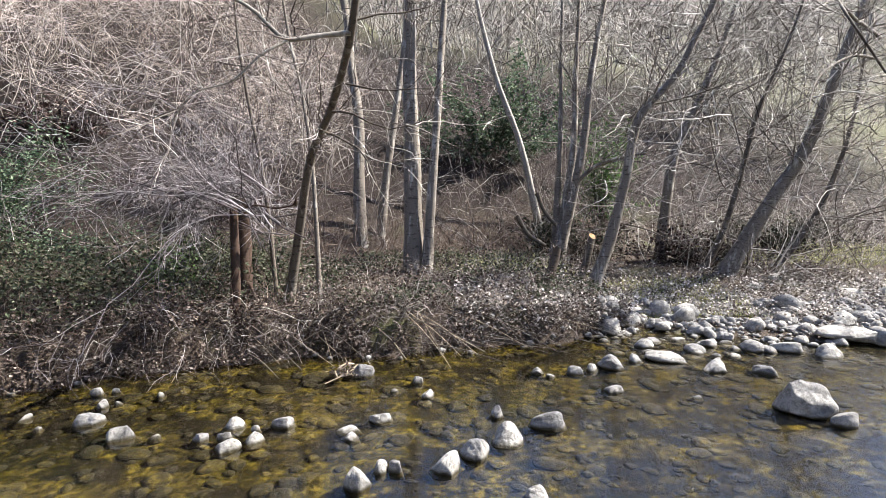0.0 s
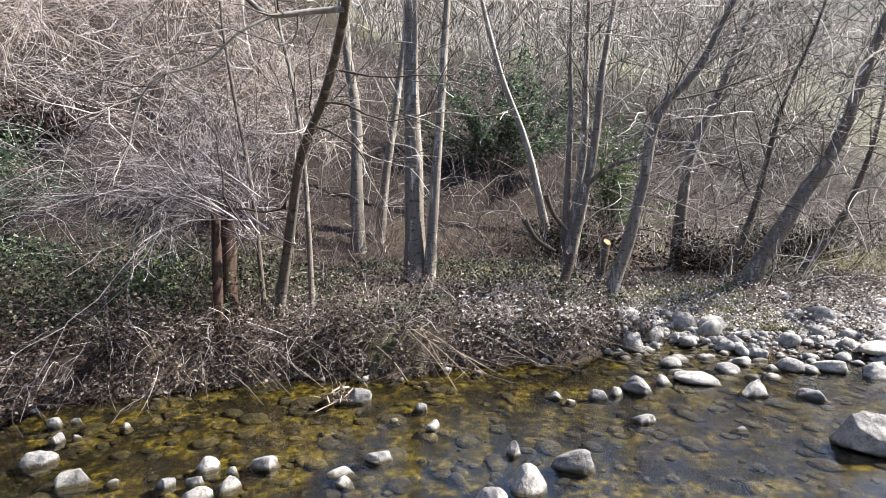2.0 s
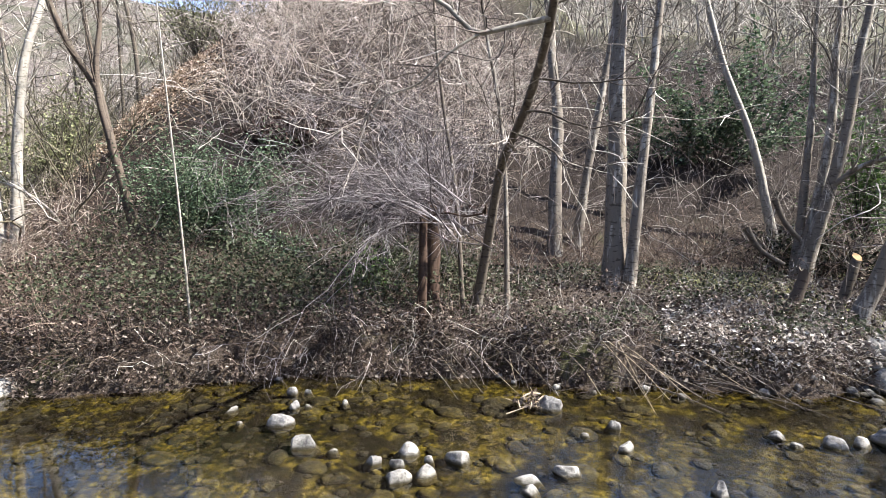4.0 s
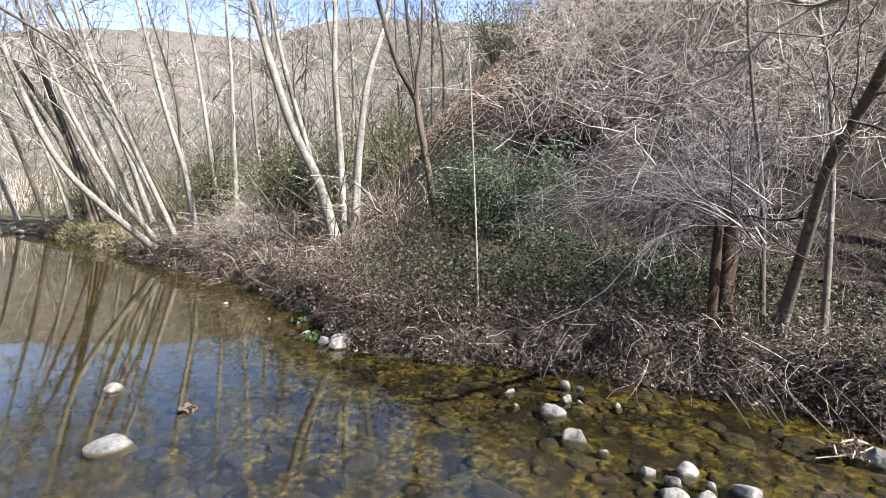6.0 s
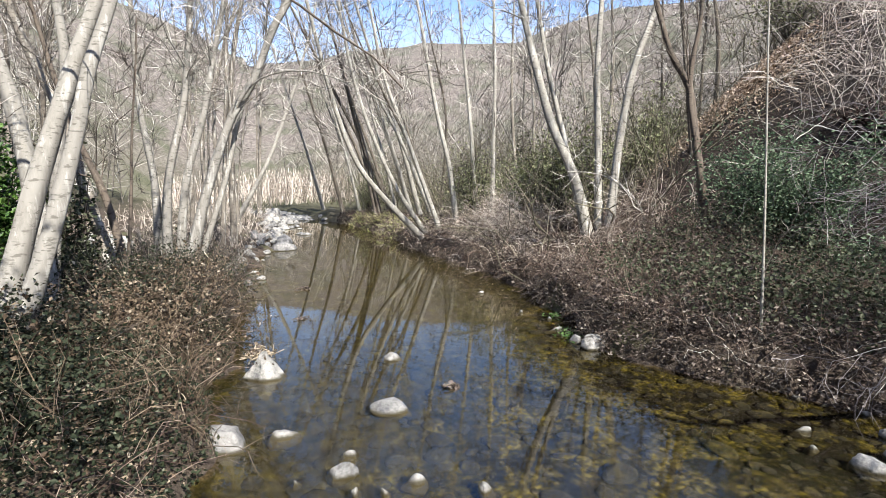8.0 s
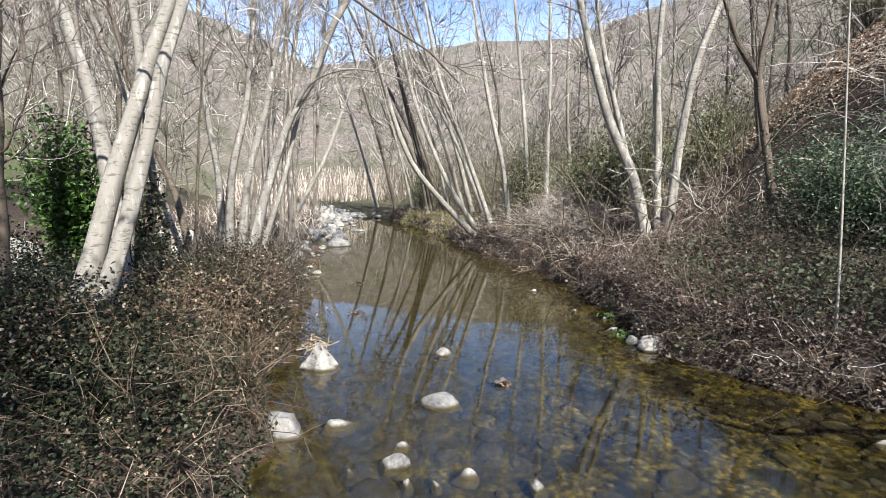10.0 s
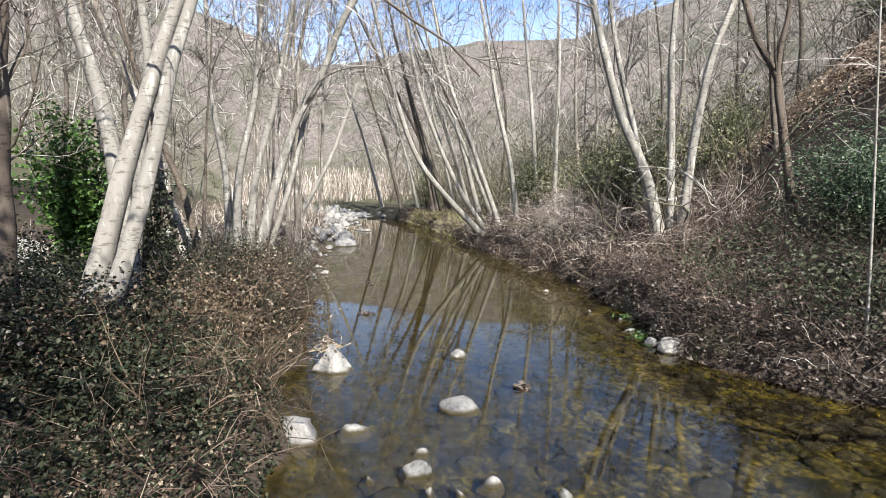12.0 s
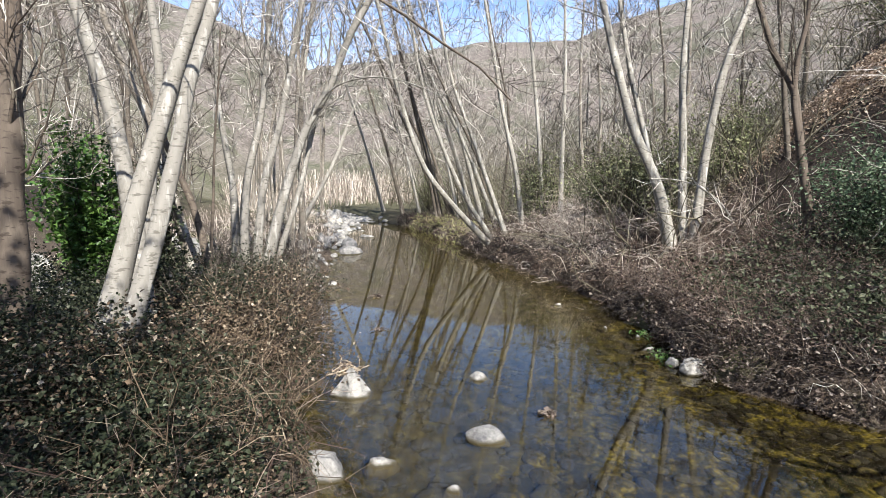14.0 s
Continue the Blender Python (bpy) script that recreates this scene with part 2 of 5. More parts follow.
def water_mat():
    m, ns, ls, p = nodes_of("stream_water")
    ns.remove(p)
    geo = ns.new("ShaderNodeNewGeometry")
    sep = ns.new("ShaderNodeSeparateXYZ")
    ls.new(geo.outputs["Position"], sep.inputs[0])
    mp = ns.new("ShaderNodeMapping")
    mp.inputs["Scale"].default_value = (0.55, 1, 1)
    ls.new(geo.outputs["Position"], mp.inputs["Vector"])
    ripple = noise_tex(ns, ls, mp.outputs[0], 7, 3, 0.55)
    chop = noise_tex(ns, ls, mp.outputs[0], 16, 4, 0.6)
    # the riffle downstream is choppy, the pool upstream almost still
    run = ns.new("ShaderNodeMapRange")
    run.inputs["From Min"].default_value, run.inputs["From Max"].default_value = -4.5, 3.0
    run.inputs["To Min"].default_value, run.inputs["To Max"].default_value = 0.02, 0.45
    ls.new(sep.outputs["X"], run.inputs["Value"])
    mul = ns.new("ShaderNodeMath")
    mul.operation = "MULTIPLY"
    ls.new(chop, mul.inputs[0]), ls.new(run.outputs[0], mul.inputs[1])
    soft = ns.new("ShaderNodeMath")
    soft.operation = "MULTIPLY_ADD"
    ls.new(ripple, soft.inputs[0])
    soft.inputs[1].default_value = 0.035
    ls.new(mul.outputs[0], soft.inputs[2])
    b = ns.new("ShaderNodeBump")
    b.inputs["Strength"].default_value, b.inputs["Distance"].default_value = 0.5, 0.02
    ls.new(soft.outputs[0], b.inputs["Height"])
    fres = ns.new("ShaderNodeFresnel")
    fres.inputs["IOR"].default_value = 1.75
    ls.new(b.outputs[0], fres.inputs["Normal"])
    clear, gloss, mix = ns.new("ShaderNodeBsdfRefraction"), ns.new("ShaderNodeBsdfGlossy"), ns.new("ShaderNodeMixShader")
    clear.inputs["Color"].default_value = (0.86, 0.79, 0.54, 1)
    clear.inputs["IOR"].default_value, clear.inputs["Roughness"].default_value = 1.33, 0.015
    ls.new(b.outputs[0], clear.inputs["Normal"])
    gloss.inputs["Roughness"].default_value = 0.006
    ls.new(b.outputs[0], gloss.inputs["Normal"])
    ls.new(fres.outputs[0], mix.inputs[0]), ls.new(clear.outputs[0], mix.inputs[1]), ls.new(gloss.outputs[0], mix.inputs[2])
    ls.new(mix.outputs[0], ns["Material Output"].inputs[0])
    return m


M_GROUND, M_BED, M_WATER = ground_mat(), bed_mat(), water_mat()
M_ROCK = rock_mat("river_granite", [(0.32, (0.090, 0.090, 0.096)), (0.48, (0.228, 0.224, 0.218)), (0.6, (0.336, 0.326, 0.312)), (0.72, (0.504, 0.492, 0.468))])
M_BARK_PALE = bark_mat("pale_alder_bark", (0.147, 0.128, 0.108), (0.231, 0.206, 0.178), (0.045, 0.038, 0.031), (0.336, 0.319, 0.287), 0.53)
M_BARK_WHITE = bark_mat("white_alder_bark", (0.245, 0.231, 0.206), (0.294, 0.280, 0.252), (0.098, 0.087, 0.073), (0.350, 0.339, 0.315), 0.54)
M_BARK_SILVER = bark_mat("silver_alder_bark", (0.189, 0.178, 0.161), (0.252, 0.238, 0.217), (0.077, 0.070, 0.059), (0.308, 0.297, 0.276), 0.55)
M_BARK_GREY = bark_mat("grey_bark", (0.087, 0.073, 0.059), (0.154, 0.133, 0.112), (0.028, 0.022, 0.018), (0.217, 0.199, 0.171), 0.56)
M_BARK_DARK = bark_mat("dark_bark", (0.079, 0.062, 0.050), (0.143, 0.118, 0.097), (0.030, 0.023, 0.018), (0.185, 0.168, 0.134), 0.6)
M_ROT = bark_mat("rotten_wood", (0.042, 0.026, 0.019), (0.077, 0.049, 0.035), (0.015, 0.010, 0.008), (0.112, 0.084, 0.063), 0.62)
M_CUT = bark_mat("fresh_cut_wood", (0.385, 0.252, 0.126), (0.434, 0.308, 0.175), (0.280, 0.175, 0.084), (0.420, 0.294, 0.168), 0.6)
M_DRIFT = bark_mat("bleached_driftwood", (0.294, 0.238, 0.175), (0.385, 0.329, 0.252), (0.140, 0.105, 0.070), (0.350, 0.315, 0.266), 0.6)
M_TWIG_GREY = island_mat("grey_twigs", [(0, (0.018, 0.014, 0.012)), (0.45, (0.10, 0.084, 0.075)), (0.75, (0.37, 0.335, 0.30)), (1, (0.78, 0.745, 0.69))])
M_TWIG_RED = island_mat("plum_grey_twigs", [(0, (0.012, 0.008, 0.008)), (0.5, (0.05, 0.037, 0.037)), (0.78, (0.20, 0.17, 0.165)), (1, (0.5, 0.455, 0.435))])
M_TWIG_LILAC = island_mat("lilac_grey_twigs", [(0, (0.024, 0.019, 0.021)), (0.5, (0.102, 0.088, 0.095)), (0.85, (0.286, 0.262, 0.272)), (1, (0.462, 0.435, 0.442))])
M_TWIG_TAN = island_mat("dry_tan_stems", [(0, (0.090, 0.069, 0.056)), (0.5, (0.344, 0.285, 0.241)), (1, (0.844, 0.764, 0.681))])
M_TWIG_PALE = island_mat("pale_pinkish_canes", [(0, (0.200, 0.163, 0.144)), (0.5, (0.500, 0.431, 0.394)), (1, (0.900, 0.825, 0.775))])
M_TWIG_DARK = island_mat("dark_twigs", [(0, (0.017, 0.013, 0.011)), (0.6, (0.052, 0.041, 0.034)), (1, (0.122, 0.104, 0.085))])
M_TWIG_OLIVE = island_mat("olive_shoots", [(0, (0.028, 0.024, 0.014)), (0.5, (0.085, 0.074, 0.048)), (1, (0.267, 0.239, 0.183))])
M_WOODS = island_mat("bare_far_woods", [(0, (0.053, 0.046, 0.040)), (0.6, (0.178, 0.160, 0.138)), (1, (0.436, 0.409, 0.370))])
M_LEAF = island_mat("bramble_leaves", [(0, (0.014, 0.018, 0.009)), (0.5, (0.047, 0.059, 0.032)), (0.85, (0.095, 0.103, 0.066)), (1, (0.14, 0.145, 0.105))], 0.7, 0.15, 0.2)
M_LEAF_BRIGHT = island_mat("green_leaves", [(0, (0.021, 0.050, 0.008)), (0.6, (0.058, 0.125, 0.026)), (1, (0.120, 0.203, 0.046))], 0.45, 0.5, 0.3)
M_LEAF_DEAD = island_mat("dead_leaves", [(0, (0.020, 0.013, 0.010)), (0.5, (0.070, 0.050, 0.040)), (0.88, (0.192, 0.157, 0.134)), (1, (0.27, 0.235, 0.205))], 0.8, 0.3, 0.15)
M_STEM_RED = island_mat("red_brown_stems", [(0, (0.025, 0.014, 0.012)), (0.5, (0.095, 0.060, 0.047)), (1, (0.289, 0.227, 0.183))])
M_GRASS = island_mat("short_grass", [(0, (0.127, 0.157, 0.042)), (0.6, (0.380, 0.406, 0.140)), (1, (0.743, 0.688, 0.386))], 0.6, 0.3, 0.3)
M_LEAF_PALE = island_mat("bleached_leaf_litter", [(0, (0.085, 0.070, 0.060)), (0.5, (0.374, 0.337, 0.299)), (1, (0.850, 0.796, 0.731))], 0.8, 0.3, 0.1)
M_LEAF_ORANGE = island_mat("orange_leaf_litter", [(0, (0.076, 0.048, 0.031)), (0.5, (0.264, 0.189, 0.136)), (1, (0.628, 0.514, 0.408))], 0.8, 0.3, 0.15)
M_LEAF_OLIVE = island_mat("olive_leaves", [(0, (0.043, 0.052, 0.022)), (0.6, (0.134, 0.149, 0.067)), (1, (0.313, 0.323, 0.178))], 0.6, 0.4, 0.2)
M_LEAF_MID = island_mat("evergreen_leaves", [(0, (0.023, 0.042, 0.026)), (0.6, (0.081, 0.124, 0.070)), (1, (0.222, 0.280, 0.190))], 0.7, 0.15, 0.25)
# green and rust leaves so dark because they carry the slope hollows' shade
M_LEAF_SHADE = island_mat("dark_hollow_leaves", [(0, (0.004, 0.005, 0.003)), (0.6, (0.015, 0.019, 0.009)), (1, (0.053, 0.061, 0.032))], 0.7, 0.15, 0.1)
M_LEAF_RUST = island_mat("dark_rust_hollow_leaves", [(0, (0.006, 0.003, 0.003)), (0.6, (0.024, 0.012, 0.010)), (1, (0.096, 0.056, 0.048))], 0.7, 0.3, 0.1)
# bramble leaves again, with the near bank's shade put into the colour
M_LEAF_BANK = island_mat("shade_toned_bramble_leaves", [(0, (0.006, 0.009, 0.005)), (0.5, (0.018, 0.024, 0.012)), (0.92, (0.038, 0.045, 0.026)), (1, (0.13, 0.135, 0.10))], 0.7, 0.15, 0.15)
M_FERN = island_mat("dry_tan_brown_brush", [(0, (0.019, 0.012, 0.006)), (0.5, (0.086, 0.058, 0.037)), (0.9, (0.203, 0.158, 0.112)), (1, (0.353, 0.302, 0.239))], 0.8, 0.3, 0.15)
M_PATH = island_mat("pale_track", [(0, (0.42, 0.40, 0.33)), (1, (0.48, 0.46, 0.38))], 0.95, 0.1)


# ---- mesh helpers ----
def mesh_of(name, chunks, material, smooth=True):
    """One mesh out of (vertices, quads or triangles) pieces."""
    me = bpy.data.meshes.new(name)
    vs, loops, sizes, base = [], [], [], 0
    for v, f in chunks:
        v, f = np.asarray(v, float).reshape(-1, 3), np.asarray(f, int)
        vs.append(v), loops.append((f + base).ravel()), sizes.append(np.full(len(f), f.shape[1]))
        base += len(v)
    vs, loops, sizes = np.concatenate(vs), np.concatenate(loops), np.concatenate(sizes)
    me.vertices.add(len(vs)), me.loops.add(len(loops)), me.polygons.add(len(sizes))
    me.vertices.foreach_set("co", vs.ravel())
    me.loops.foreach_set("vertex_index", loops.astype(np.int32))
    me.polygons.foreach_set("loop_start", np.concatenate([[0], np.cumsum(sizes)[:-1]]).astype(np.int32))
    me.polygons.foreach_set("use_smooth", np.full(len(sizes), smooth))
    me.update(calc_edges=True)
    me.materials.append(material)
    return me


def part(name, chunks, material, parent, label="", smooth=True):
    ob = new(name, mesh_of(name, chunks, material, smooth))
    ob.parent = parent
    return tagged(ob, label) if label else ob


def unit(v):
    return v / np.maximum(np.linalg.norm(v, axis=-1, keepdims=True), 1e-9)


def tubes(P, R, sides=3, cap=False):
    """Tubes along N lines of K points."""
    P, R = np.asarray(P, float), np.asarray(R, float)
    N, K, _ = P.shape
    t = unit(np.gradient(P, axis=1))
    ref = np.where(np.abs(t[:, :1, 2:3]) > 0.8, np.array([1.0, 0.13, 0]), np.array([0, 0.11, 1.0]))
    u = unit(np.cross(t, np.broadcast_to(ref, t.shape)))
    w = np.cross(t, u)
    a = np.arange(sides) * 2 * np.pi / sides
    V = P[:, :, None] + R[:, :, None, None] * (u[:, :, None] * np.cos(a)[:, None] + w[:, :, None] * np.sin(a)[:, None])
    n, k, s = np.meshgrid(np.arange(N), np.arange(K - 1), np.arange(sides), indexing="ij")
    q = n * K * sides + k * sides
    s2 = (s + 1) % sides
    F = np.stack([q + s, q + s2, q + sides + s2, q + sides + s], -1).reshape(-1, 4)
    return V.reshape(-1, 3), F


def curve_through(pts, K):
    """K points on a smooth line through pts."""
    p = np.array(pts, float)
    if len(p) == 2:
        return p[0] + (p[1] - p[0]) * np.linspace(0, 1, K)[:, None]
    d = np.concatenate([[0], np.cumsum(np.linalg.norm(np.diff(p, axis=0), axis=1))])
    m = np.gradient(p, d, axis=0)
    s = np.linspace(0, d[-1], K)
    i = np.clip(np.searchsorted(d, s, "right") - 1, 0, len(p) - 2)
    h = (d[i + 1] - d[i])[:, None]
    u = ((s - d[i]) / (d[i + 1] - d[i]))[:, None]
    return (2 * u**3 - 3 * u**2 + 1) * p[i] + (u**3 - 2 * u**2 + u) * h * m[i] + (-2 * u**3 + 3 * u**2) * p[i + 1] + (u**3 - u**2) * h * m[i + 1]


def shoots(rng, start, way, length, K, wander=0.25, lift=0.1):
    """Wandering lines from start along way; lift bends them up, or down below 0."""
    N = len(start)
    P, d = np.empty((N, K, 3)), unit(way)
    P[:, 0] = start
    step = (np.asarray(length) / (K - 1))[:, None]
    for k in range(1, K):
        d = unit(d + rng.normal(0, wander, (N, 3)) + np.array([0, 0, lift]))
        P[:, k] = P[:, k - 1] + d * step
    return P


def taper(r0, K, end=0.25):
    return np.asarray(r0)[:, None] * np.linspace(1, end, K)


def aside(rng, t, angle):
    """Directions that leave t by about that angle, to any side."""
    p = unit(np.cross(t, rng.normal(0, 1, t.shape)))
    a = angle + rng.normal(0, 0.2, (len(t), 1))
    return t * np.cos(a) + p * np.sin(a)


def along(rng, P, R, n, lo, hi):
    """n random places on each line: place, direction, radius."""
    N, K, _ = P.shape
    s = rng.uniform(lo, hi, (N, n)) * (K - 1)
    i = np.clip(s.astype(int), 0, K - 2)
    f = (s - i)[..., None]
    r = np.arange(N)[:, None]
    pos = P[r, i] * (1 - f) + P[r, i + 1] * f
    return pos.reshape(-1, 3), unit(P[r, i + 1] - P[r, i]).reshape(-1, 3), (R[r, i] * (1 - f[..., 0]) + R[r, i + 1] * f[..., 0]).reshape(-1)


# ---- the lie of the land ----
FAR_EDGE = np.array([(-60, -8), (-45, -3), (-36, 1.4), (-30, 3.2), (-25.5, 4.0), (-20.8, 4.5), (-17.8, 4.55), (-16.2, 4.9), (-12.4, 5.45), (-9, 5.15), (-8, 4.95), (-7, 4.7), (-6.4, 4.85),
                     (-5.5, 5.45), (-5, 5.9), (-4, 6.4), (-2.8, 6.95), (-1.7, 7.2), (-0.35, 7.4), (1, 7.75), (1.9, 8.05), (2.5, 8.4), (3.4, 8.65), (4.2, 8.3), (5.2, 7.95), (6.5, 7.85), (9, 8.7), (14, 11.5), (40, 26)])
NEAR_EDGE = np.array([(-60, -12), (-45, -6), (-36, -0.9), (-30, -0.4), (-20, -0.55), (-16, -0.75), (-12, -0.8), (-9, -0.6), (-7, -0.52), (-5.2, -0.5), (-4, -0.32), (-2, -0.4), (0, -1.2), (4, -1.5), (10, 1.5), (40, 16)])
HILL_FOOT = np.array([(-60, 60), (-30, 26), (-22, 17), (-18, 12.5), (-15, 9.6), (-12, 8.0), (-9, 8.9), (-6, 9.8), (-3, 11.8), (0, 13.3), (5, 15), (12, 18), (20, 21), (40, 34)])


def far_edge(x):
    """Where the water meets the wooded bank."""
    return np.interp(x, *FAR_EDGE.T) + 0.07 * np.sin(np.multiply(x, 2.7)) + 0.05 * np.sin(np.multiply(x, 6.1) + 1)


def near_edge(x):
    """Where the water meets the bramble bank."""
    return np.interp(x, *NEAR_EDGE.T) + 0.10 * np.sin(np.multiply(x, 2.2) + 0.6) + 0.07 * np.sin(np.multiply(x, 5.7))


def step(a, b, v):
    u = np.clip((v - a) / (b - a), 0, 1)
    return u * u * (3 - 2 * u)


def soft_plus(v, w):
    return np.maximum(0.0, 0.5 * (v + np.sqrt(v * v + w * w)) - 0.5 * w)


def bumps(x, y, f, seed):
    return (np.sin(x * f + seed) * np.cos(y * f * 1.13 + 2.1 * seed) + 0.6 * np.sin(x * f * 2.3 - y * f * 1.7 + seed * 3) + 0.4 * np.cos(x * f * 4.1 + y * f * 3.7 - seed)) / 2


def land(x, y):
    x, y = np.asarray(x, float), np.asarray(y, float)
    yf, yn = far_edge(x), near_edge(x)
    wob = 0.12 * bumps(x, y, 2.3, 1.0)
    df, dn = y - yf + wob, yn - y + wob
    bar = step(1.9, 3.6, x)  # the gravel bar downstream lies low
    far = (1 - bar) * (0.48 * step(-0.05, 0.22, df) + 0.14 * step(0.4, 3, df)) + bar * (0.06 * step(-0.4, 0.6, df) + 0.36 * step(0.8, 4.0, df))
    far += 0.75 * step(0.6, 3.0, df) * step(-5, -9, x) * step(-26, -14, x)
    near = 0.45 * step(-0.05, 0.28, dn) + 0.25 * step(0.3, 3, dn)
    near *= 1 - 0.5 * step(-9, -11, x)
    inside = np.minimum(-df, -dn)
    bed = -(0.08 + 0.10 * (1 - step(-6, -2.5, x))) * step(0, 0.7, inside) - 0.03
    bed += step(-31, -35, x) * 0.1
    h = np.where(df > 0, far, np.where(dn > 0, near, bed))
    rise = soft_plus(y - np.interp(x, *HILL_FOOT.T), 1.0)
    steep = 0.72 + 0.42 * step(-19, -15, x) * step(-4, -9, x)  # the flank upstream is steeper
    h = h + np.where(df > 0, 17 * (1 - np.exp(-rise * steep / 17)), 0)
    south = soft_plus(-y - 20 - 0.1 * x, 4.0)
    h = h + np.where(dn > 0, 1.9 * step(3, 12, dn) + 40 * (1 - np.exp(-south * 0.55 / 40)), 0)
    r = np.hypot(x + 10, y)
    h = h + 39 * step(52, 150, r) * (0.85 + 0.15 * np.sin(np.arctan2(y, x) * 5))
    h = h + np.where(inside > 0, 0.02, 0.05) * bumps(x, y, 3.1, 0.3) + np.where(inside > 0, 0.015, 0.03) * bumps(x, y, 8.3, 1.7) + 1.0 * step(32, 80, r) * bumps(x, y, 0.16, 0.7)
    return h


def graded(lo, hi, fine, end):
    """Grid lines: fine between lo and hi, then ever wider out to end."""
    core = list(np.arange(lo, hi + fine / 2, fine))
    out, d = [], fine
    while sum(out) < end:
        d *= 1.13
        out.append(d)
    c = np.cumsum(out)
    return np.concatenate([lo - c[::-1], core, core[-1] + c])


gx, gy = graded(-21, 11, 0.2, 420), graded(-6, 14, 0.16, 420)
GX, GY = np.meshgrid(gx, gy, indexing="ij")
gi, gj = np.meshgrid(np.arange(len(gx) - 1), np.arange(len(gy) - 1), indexing="ij")
q0 = (gi * len(gy) + gj).ravel()
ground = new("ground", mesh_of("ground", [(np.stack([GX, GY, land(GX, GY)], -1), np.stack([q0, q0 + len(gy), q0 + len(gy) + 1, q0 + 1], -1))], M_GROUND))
tagged(ground, "leaf-strewn valley ground with stream bed and brushy slopes", "ground", kind="structure")

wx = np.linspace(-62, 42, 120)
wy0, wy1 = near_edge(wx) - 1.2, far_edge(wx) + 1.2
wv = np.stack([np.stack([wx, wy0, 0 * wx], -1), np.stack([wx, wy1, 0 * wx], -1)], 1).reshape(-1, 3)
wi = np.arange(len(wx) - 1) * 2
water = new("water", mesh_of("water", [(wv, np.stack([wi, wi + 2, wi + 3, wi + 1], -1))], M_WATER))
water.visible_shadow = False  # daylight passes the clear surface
tagged(water, "clear shallow stream over golden algae-covered cobbles", "stream", kind="structure")


# ---- stones ----
def ball(level):
    bm = bmesh.new()
    bmesh.ops.create_icosphere(bm, subdivisions=level, radius=1)
    bm.verts.ensure_lookup_table()
    v = np.array([x.co for x in bm.verts])
    f = np.array([[x.index for x in p.verts] for p in bm.faces])
    bm.free()
    return v, f


def stone_shape(level, seed, cuts=6):
    """A river stone: rounded, dented, with worn flat faces."""
    rng = np.random.default_rng(seed)
    v, f = ball(level)
    for _ in range(3):
        k, ph = rng.normal(0, 1.4, 3), rng.uniform(0, 6)
        v = v * (1 + 0.07 * np.sin(v @ k + ph))[:, None]
    for _ in range(cuts):
        n = unit(rng.normal(0, 1, 3))
        over = np.maximum(0, v @ n - rng.uniform(0.5, 0.82))
        v = v - n * over[:, None] * (0.72 if cuts < 12 else 0.95)
    v = np.sign(v) * np.abs(v) ** np.array([0.97, 0.97, 0.92])
    v[:, 2] -= 0.10 * (v[:, 0] * rng.normal(0, 1) + v[:, 1] * rng.normal(0, 1))
    v[:, :2] *= (1 + 0.25 * np.clip(0.3 - v[:, 2:3], 0, 1.3))
    v = v / np.abs(v).max(0)
    k = rng.normal(0, 6, (3, 3))
    v = v * (1 + 0.028 * np.sin(v @ k[0]) + 0.024 * np.sin(v @ k[1] + 1) + 0.014 * np.sin(v @ (k[2] * 2.2)))[:, None]
    return v, f


def peaked(shape):
    """The same stone drawn up to a blunt point."""
    v, f = shape
    v = v.copy()
    v[:, :2] *= (1.05 - 0.52 * np.clip(v[:, 2:] + 0.2, 0, 1.1))
    return v, f


STONES = [mesh_of("stone", [stone_shape(4, 100 + i, 8)], M_ROCK) for i in range(10)] + [mesh_of("angular_stone", [stone_shape(5, 217, 16)], M_ROCK), mesh_of("pointed_stone", [peaked(stone_shape(4, 231, 14))], M_ROCK)]


def boulder(x, y, long, wide, high, turn, sink=0.35, which=0, name="boulder", label="pale grey rounded granite boulder in the stream", group="stream boulders"):
    ob = new(name, STONES[which % 10])
    z = land(x, y) + high * (0.5 - sink)
    ob.matrix_world = Matrix.LocRotScale((x, y, float(z)), Euler((0.05 * math.sin(which * 2.3), 0.06 * math.cos(which * 1.7), radians(turn))), (long / 2, wide / 2, high / 2))
    return tagged(ob, label, "boulder", group)


def stones_stuff(name, xs, ys, size, seed, material, label, level=2, sink=0.3, flat=0.6, kind="stuff", under=None):
    rng = np.random.default_rng(seed)
    shapes = [stone_shape(level, seed * 50 + i, 3) for i in range(8)]
    chunks = []
    zs = land(xs, ys)
    for i, (x, y, z, s) in enumerate(zip(xs, ys, zs, size)):
        v, f = shapes[i % 8]
        a = rng.uniform(0, 6.3)
        e = np.array([s * rng.uniform(0.8, 1.3), s * rng.uniform(0.7, 1.0), s * flat * rng.uniform(0.8, 1.2)]) / 2
        v = v * e
        c, d = math.cos(a), math.sin(a)
        chunks.append((np.stack([v[:, 0] * c - v[:, 1] * d + x, v[:, 0] * d + v[:, 1] * c + y, v[:, 2] + (z + e[2] * (1 - 2 * sink) if under is None else min(z + e[2] * (1 - 2 * sink), under - e[2]))], -1), f))
    return tagged(new(name, mesh_of(name, chunks, material)), label, "stones", kind=kind)


